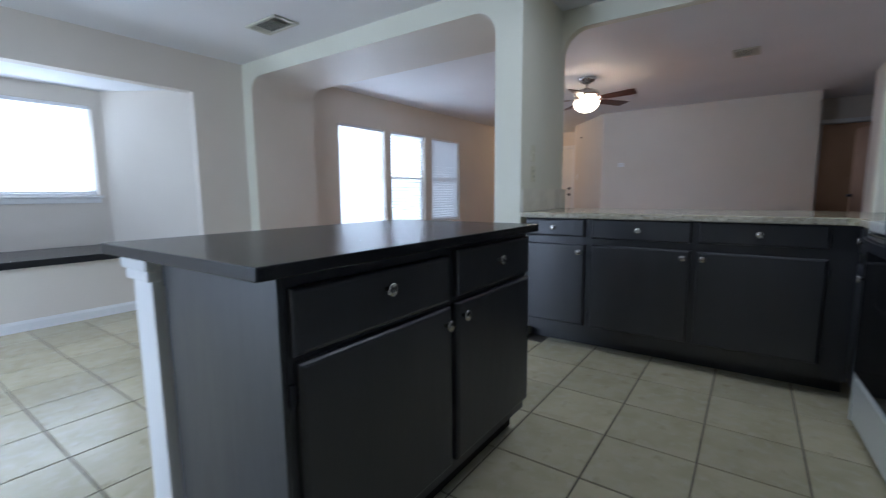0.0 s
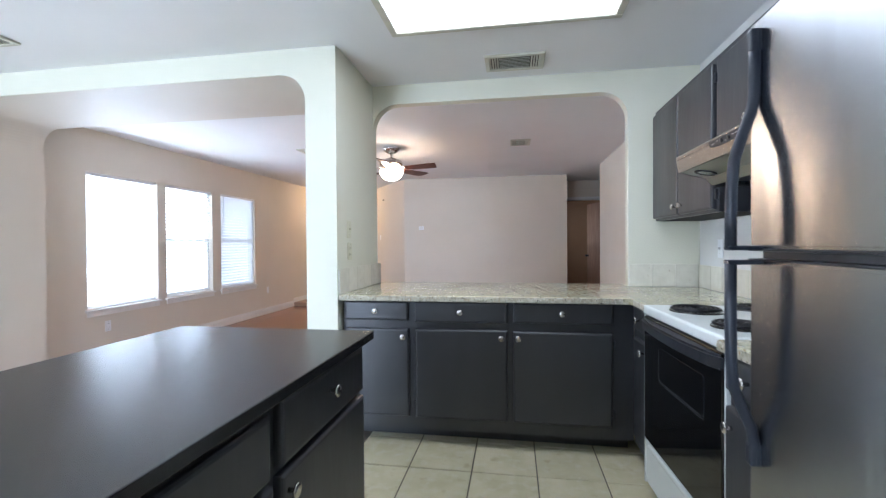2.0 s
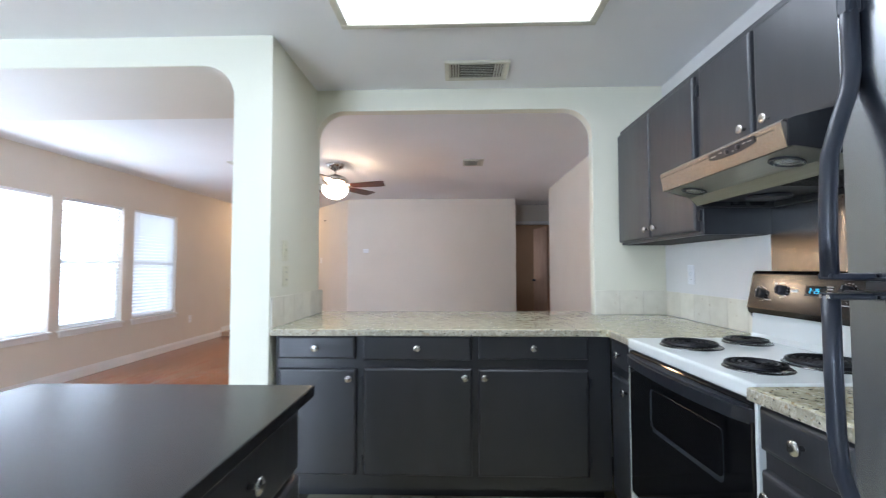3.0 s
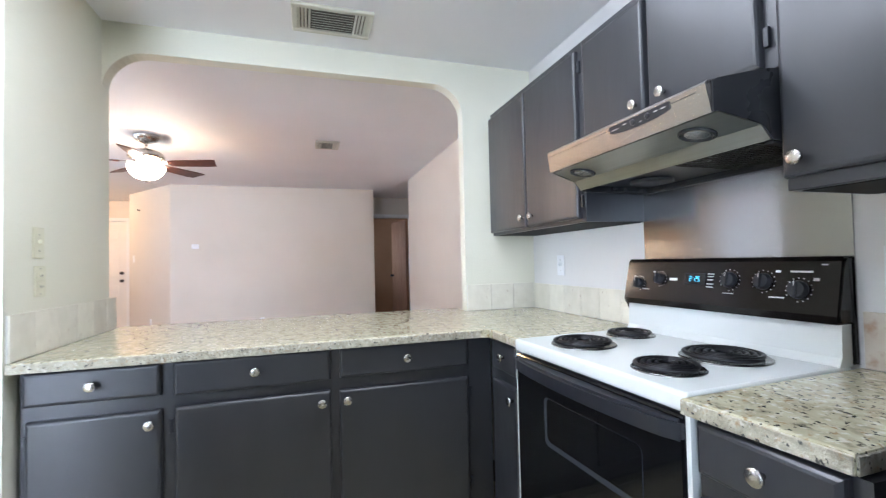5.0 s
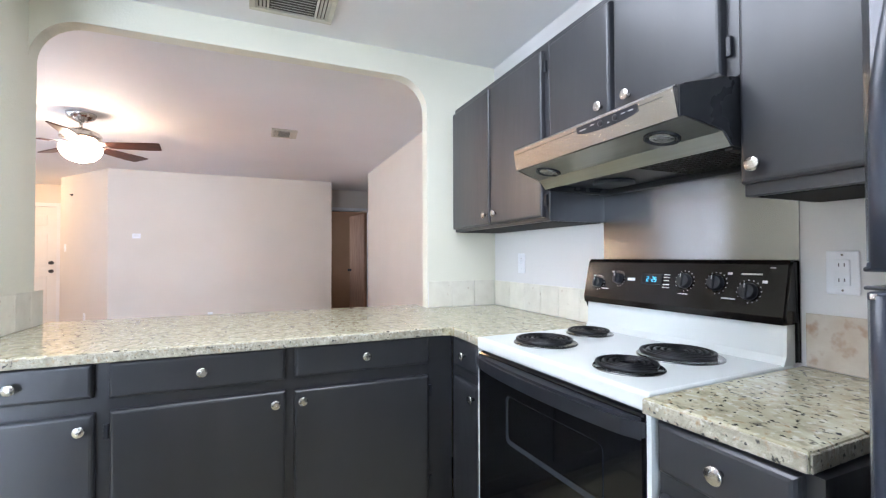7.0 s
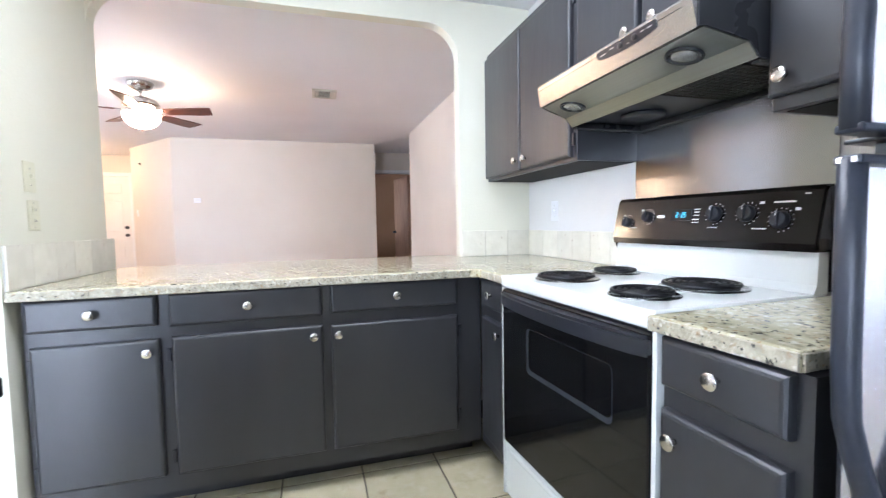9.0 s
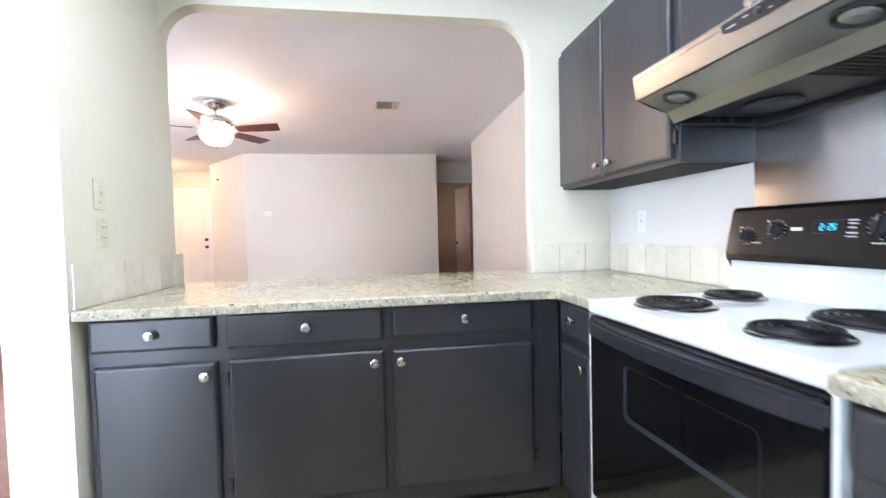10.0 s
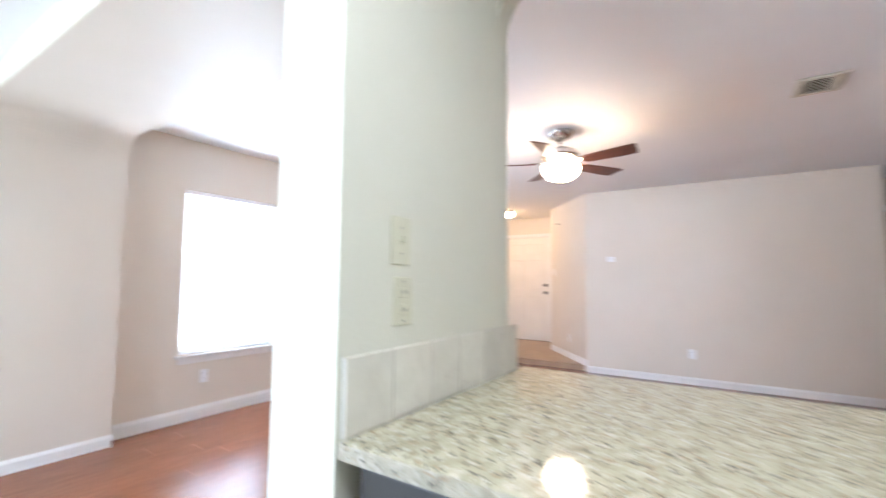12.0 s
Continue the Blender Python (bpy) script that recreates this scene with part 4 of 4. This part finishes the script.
# ceiling vents
def vent(x0, x1, y0, y1, label, along_x=True):
    v = thing("ceiling_vent", pose((x0 + x1) / 2, (y0 + y1) / 2, CEIL), label, "vent")
    a, b = (x1 - x0) / 2, (y1 - y0) / 2
    # dark plate paints the shade inside the duct behind the slats
    part("backing", solid(-a + 0.02, a - 0.02, -b + 0.02, b - 0.02, -0.004, -0.0005), VENT_DARK, v)
    for bx in ((-a, a, -b, -b + 0.028), (-a, a, b - 0.028, b), (-a, -a + 0.028, -b + 0.028, b - 0.028), (a - 0.028, a, -b + 0.028, b - 0.028)):
        part("frame", solid(*bx, -0.016, -0.0005, 0.004), VENT, v)
    third = (2 * a - 0.056) / 5
    lo, hi = -a + 0.028 + third, a - 0.028 - third
    me = mesh_of(solid(-(hi - lo) / 2, (hi - lo) / 2, -0.0055, 0.0055, -0.0008, 0.0008), VENT, "slat")
    n = 9
    for i in range(n):
        share("slat", me, v, ((lo + hi) / 2, -b + 0.035 + (2 * b - 0.07) * i / (n - 1), -0.011), (radians(35), 0, 0))
    me = mesh_of(solid(-0.006, 0.006, -b + 0.03, b - 0.03, -0.0008, 0.0008), VENT, "end_slat")
    for s in (-1, 1):
        for i in range(4):
            share("end_slat", me, v, (s * (a - 0.034 - third * i / 4), 0, -0.011), (0, radians(40 * s), 0))
    return v


vent(-0.13, 0.258, 3.232, 3.482, "cream metal ceiling vent near the pass-through")
vent(-3.255, -2.845, 2.345, 2.575, "cream metal ceiling vent in the dining area")
vent(0.02, 0.255, 5.57, 5.85, "cream metal ceiling vent in the living room")

vent(-2.67, -2.435, 5.56, 5.80, "cream metal ceiling vent near the living room windows")

# kitchen ceiling light
kl = thing("ceiling_light", pose(-0.005, 2.39, CEIL), "large rectangular fluorescent ceiling light with painted frame, lit", "ceiling light")
a, b, f = 0.628, 0.457, 0.04
for bx in ((-a, a, -b, -b + f), (-a, a, b - f, b), (-a, -a + f, -b + f, b - f), (a - f, a, -b + f, b - f)):
    part("frame", solid(*bx, -0.026, -0.0005, 0.006), VENT, kl)
part("diffuser", solid(-a + f, a - f, -b + f, b - f, -0.014, -0.001), DIFFUSER, kl, "glowing white acrylic diffuser")

# ceiling fan
fan = thing("ceiling_fan", pose(-1.475, 5.75, CEIL), "brushed nickel ceiling fan with dark blades and lit glass bowl", "ceiling fan")
part("canopy", lathe(bmesh.new(), [(0.105, -0.001), (0.105, -0.014), (0.088, -0.045), (0.035, -0.072), (0.016, -0.08)]), NICKEL, fan)
part("rod", lathe(bmesh.new(), [(0.013, -0.075), (0.013, -0.14)], n=12), NICKEL, fan)
part("motor", lathe(bmesh.new(), [(0.03, -0.125), (0.07, -0.135), (0.125, -0.16), (0.148, -0.19), (0.145, -0.21), (0.09, -0.228), (0.06, -0.235), (0.06, -0.285)]), NICKEL, fan)
part("glass_bowl", lathe(bmesh.new(), [(0.135, -0.288), (0.148, -0.282), (0.147, -0.315), (0.128, -0.355), (0.092, -0.39), (0.045, -0.408), (0.012, -0.412)]), BOWL, fan, "glowing frosted glass bowl")
part("finial", lathe(bmesh.new(), [(0.014, -0.411), (0.012, -0.425), (0.004, -0.432)], n=12), NICKEL, fan)
bmB = bmesh.new()
prism(bmB, [(0.20, -0.045), (0.26, -0.055), (0.55, -0.068), (0.63, -0.066), (0.615, 0.0), (0.60, 0.060), (0.52, 0.068), (0.26, 0.055), (0.20, 0.045)], XY, -0.004, 0.004)
blade = mesh_of(bmB, BLADE, "blade")
bmB = bmesh.new()
prism(bmB, [(0.10, -0.015), (0.20, -0.03), (0.26, -0.03), (0.26, 0.03), (0.20, 0.03), (0.10, 0.015)], XY, 0.0045, 0.010)
iron = mesh_of(bmB, NICKEL, "blade_iron")
for i in range(5):
    a = radians(-13 + 72 * i)
    bl = share("blade", blade, fan, (0, 0, -0.262), (radians(-13), 0, a))
    share("blade_iron", iron, bl)

# entry light
en = thing("entry_light", pose(-3.60, 9.3, CEIL), "round flush ceiling light with frosted glass, lit", "ceiling light")
part("pan", lathe(bmesh.new(), [(0.15, -0.001), (0.15, -0.025), (0.14, -0.03)]), NICKEL, en)
part("glass_bowl", lathe(bmesh.new(), [(0.14, -0.031), (0.138, -0.05), (0.11, -0.085), (0.06, -0.105), (0.01, -0.11)]), ENTRY_BOWL, en, "glowing frosted glass bowl")


# doors
def panel_door(parent, w, h, mat, rows):
    """A leaf with raised panels; x from 0 to w, front towards -y."""
    leaf = part("leaf", solid(0, w, 0, 0.042, 0.008, h, 0.003), mat, parent)
    for x0, x1 in ((0.11, w / 2 - 0.05), (w / 2 + 0.05, w - 0.11)):
        for z0, z1 in rows:
            bm = solid(x0, x1, -0.006, 0.001, z0, z1)
            es = [e for e in bm.edges if all(v.co.y < -0.005 for v in e.verts)]
            bmesh.ops.bevel(bm, geom=es, offset=0.018, segments=1, affect="EDGES")
            part("panel", bm, mat, leaf)
    return leaf


d1 = structure("door_1", solid(-4.16, -4.10, 10.33, 10.40, 0.075, 2.13, 0.004), TRIM, "closed white panelled front door", "door")
part("door_frame", solid(-3.19, -3.13, 10.33, 10.40, 0.075, 2.13, 0.004), TRIM, d1)
part("door_frame", solid(-4.10, -3.19, 10.33, 10.40, 2.07, 2.13, 0.004), TRIM, d1)
leaf = panel_door(d1, 0.905, 1.985, DOOR_WHITE, ((0.2, 0.85), (0.98, 1.55), (1.66, 1.86)))
leaf.matrix_basis = pose(-4.0975, 10.35, 0.078)
for z in (0.92, 1.06):
    bm = bmesh.new()
    lathe(bm, [(0.03, 0), (0.03, 0.008), (0.014, 0.02), (0.028, 0.04), (0.024, 0.06), (0.01, 0.066)], (0.84, -0.0005, z), Matrix.Rotation(radians(90), 4, "X"), 18)
    part("door_knob", bm, BLACK, leaf, "dark round door knob")

d2 = structure("door_2", solid(1.041, 1.09, 9.195, 9.345, 0.004, 2.06, 0.004), TRIM, "open brown wooden hall door", "door")
part("door_frame", solid(1.79, 1.845, 9.195, 9.345, 0.004, 2.06, 0.004), TRIM, d2)
part("door_frame", solid(1.041, 1.845, 9.195, 9.345, 2.06, 2.12, 0.004), TRIM, d2)
leaf = part("leaf", solid(0, 0.72, 0, 0.035, 0.008, 2.03, 0.002), DOOR_WOOD, d2, "flush brown wooden leaf")
leaf.matrix_basis = pose(1.775, 9.36, 0.004, 0, 0, 101)
bm = bmesh.new()
lathe(bm, [(0.028, 0), (0.028, 0.006), (0.012, 0.02), (0.027, 0.04), (0.02, 0.058)], (0.66, 0.035, 0.95), Matrix.Rotation(radians(-90), 4, "X"), 16)
part("door_knob", bm, BLACK, leaf, "dark round door knob")


# backsplash tiles
def splash(name, m, edges, z0, z1, label, mat=TRAVERTINE):
    """A row of stone tiles standing on the counter; x along the wall, faces -y."""
    s = thing(name, m, label, "backsplash")
    part("bed", solid(edges[0], edges[-1], -0.004, -0.0005, z0, z1 - 0.002), TRIM, s, "pale grout")
    for a, b in zip(edges, edges[1:]):
        part("tile", solid(a + 0.0009, b - 0.0009, -0.011, -0.0042, z0 + 0.001, z1, 0.0015, 1), mat, s)


splash("stone_splash", pose(-1.018, 2.945, 0.9145, 0, 0, 90), [0, 0.148, 0.300, 0.440, 0.592, 0.725, 0.84], 0, 0.158, "row of pale travertine tiles on the column side")
splash("stone_splash", pose(0.852, BY, 0.9145), [0.004, 0.157, 0.310, 0.456], 0, 0.157, "row of pale travertine tiles in the counter corner")
splash("stone_splash", pose(KX, BY - 0.012, 0.9145, 0, 0, -90), [0, 0.18, 0.335, 0.49, 0.645, 0.80, 0.955], 0, 0.153, "row of pale travertine tiles along the white wall")
splash("stone_splash", pose(KX, 1.915, 0.9145, 0, 0, -90), [0, 0.155, 0.31], 0, 0.148, "brown-veined travertine tiles above the small counter", TRAVERTINE_BROWN)

# floor tiles: a square grid with sunk joints
TS = 0.3455
floor = structure("floor", solid(DX, KX, SOUTH, CY0 + 0.05, -0.02, -0.006), GROUT, "beige ceramic floor tiles with brown grout", "floor")
bm = solid(-TS / 2 + 0.003, TS / 2 - 0.003, -TS / 2 + 0.003, TS / 2 - 0.003, -0.0055, 0.0, 0.0025, 1)
tile_me = mesh_of(bm, TILE, "tile")
for i in range(-13, 6):
    for j in range(-13, 2):
        x, y = -0.177 + (i + 0.5) * TS, 2.711 + (j + 0.5) * TS
        x0, x1, y0, y1 = max(x - TS / 2, DX), min(x + TS / 2, KX), max(y - TS / 2, SOUTH), min(y + TS / 2, CY0 + 0.05 if x < -1.0 else BY)
        if x1 - x0 < 0.03 or y1 - y0 < 0.03:
            continue
        if x1 - x0 > TS - 0.001 and y1 - y0 > TS - 0.001:
            share("tile", tile_me, floor, (x, y, random.uniform(-0.0004, 0.0004)))
        else:
            part("tile", solid(x0 + 0.003, x1 - 0.003, y0 + 0.003, y1 - 0.003, -0.0055, 0.0, 0.0025, 1), TILE, floor)

# laminate planks of the living room
planks = structure("floor_living", solid(WX, 3.05, CY0 + 0.05, 8.47, -0.02, -0.006), GROUT, "red-brown laminate plank floor", "floor")
PW, PL = 0.19, 1.25
plank_me = mesh_of(solid(-PW / 2 + 0.0006, PW / 2 - 0.0006, -PL / 2 + 0.0006, PL / 2 - 0.0006, -0.0055, 0.0, 0.001, 1), WOOD, "plank")
rng = random.Random(4)
for i in range(31):
    x = WX + (i + 0.5) * PW
    y = CY0 + 0.052 - rng.uniform(0, PL * 0.8)
    ya = CY1 if x > -1.3 else CY0 + 0.05
    while y < 8.46:
        a, b = max(y, ya), min(y + PL, 8.468)
        if b - a > 0.05:
            if b - a > PL - 0.001:
                share("plank", plank_me, planks, (x, y + PL / 2, 0))
            else:
                part("plank", solid(x - PW / 2 + 0.0006, x + PW / 2 - 0.0006, a + 0.0006, b - 0.0006, -0.0055, 0.0, 0.001, 1), WOOD, planks)
        y += PL
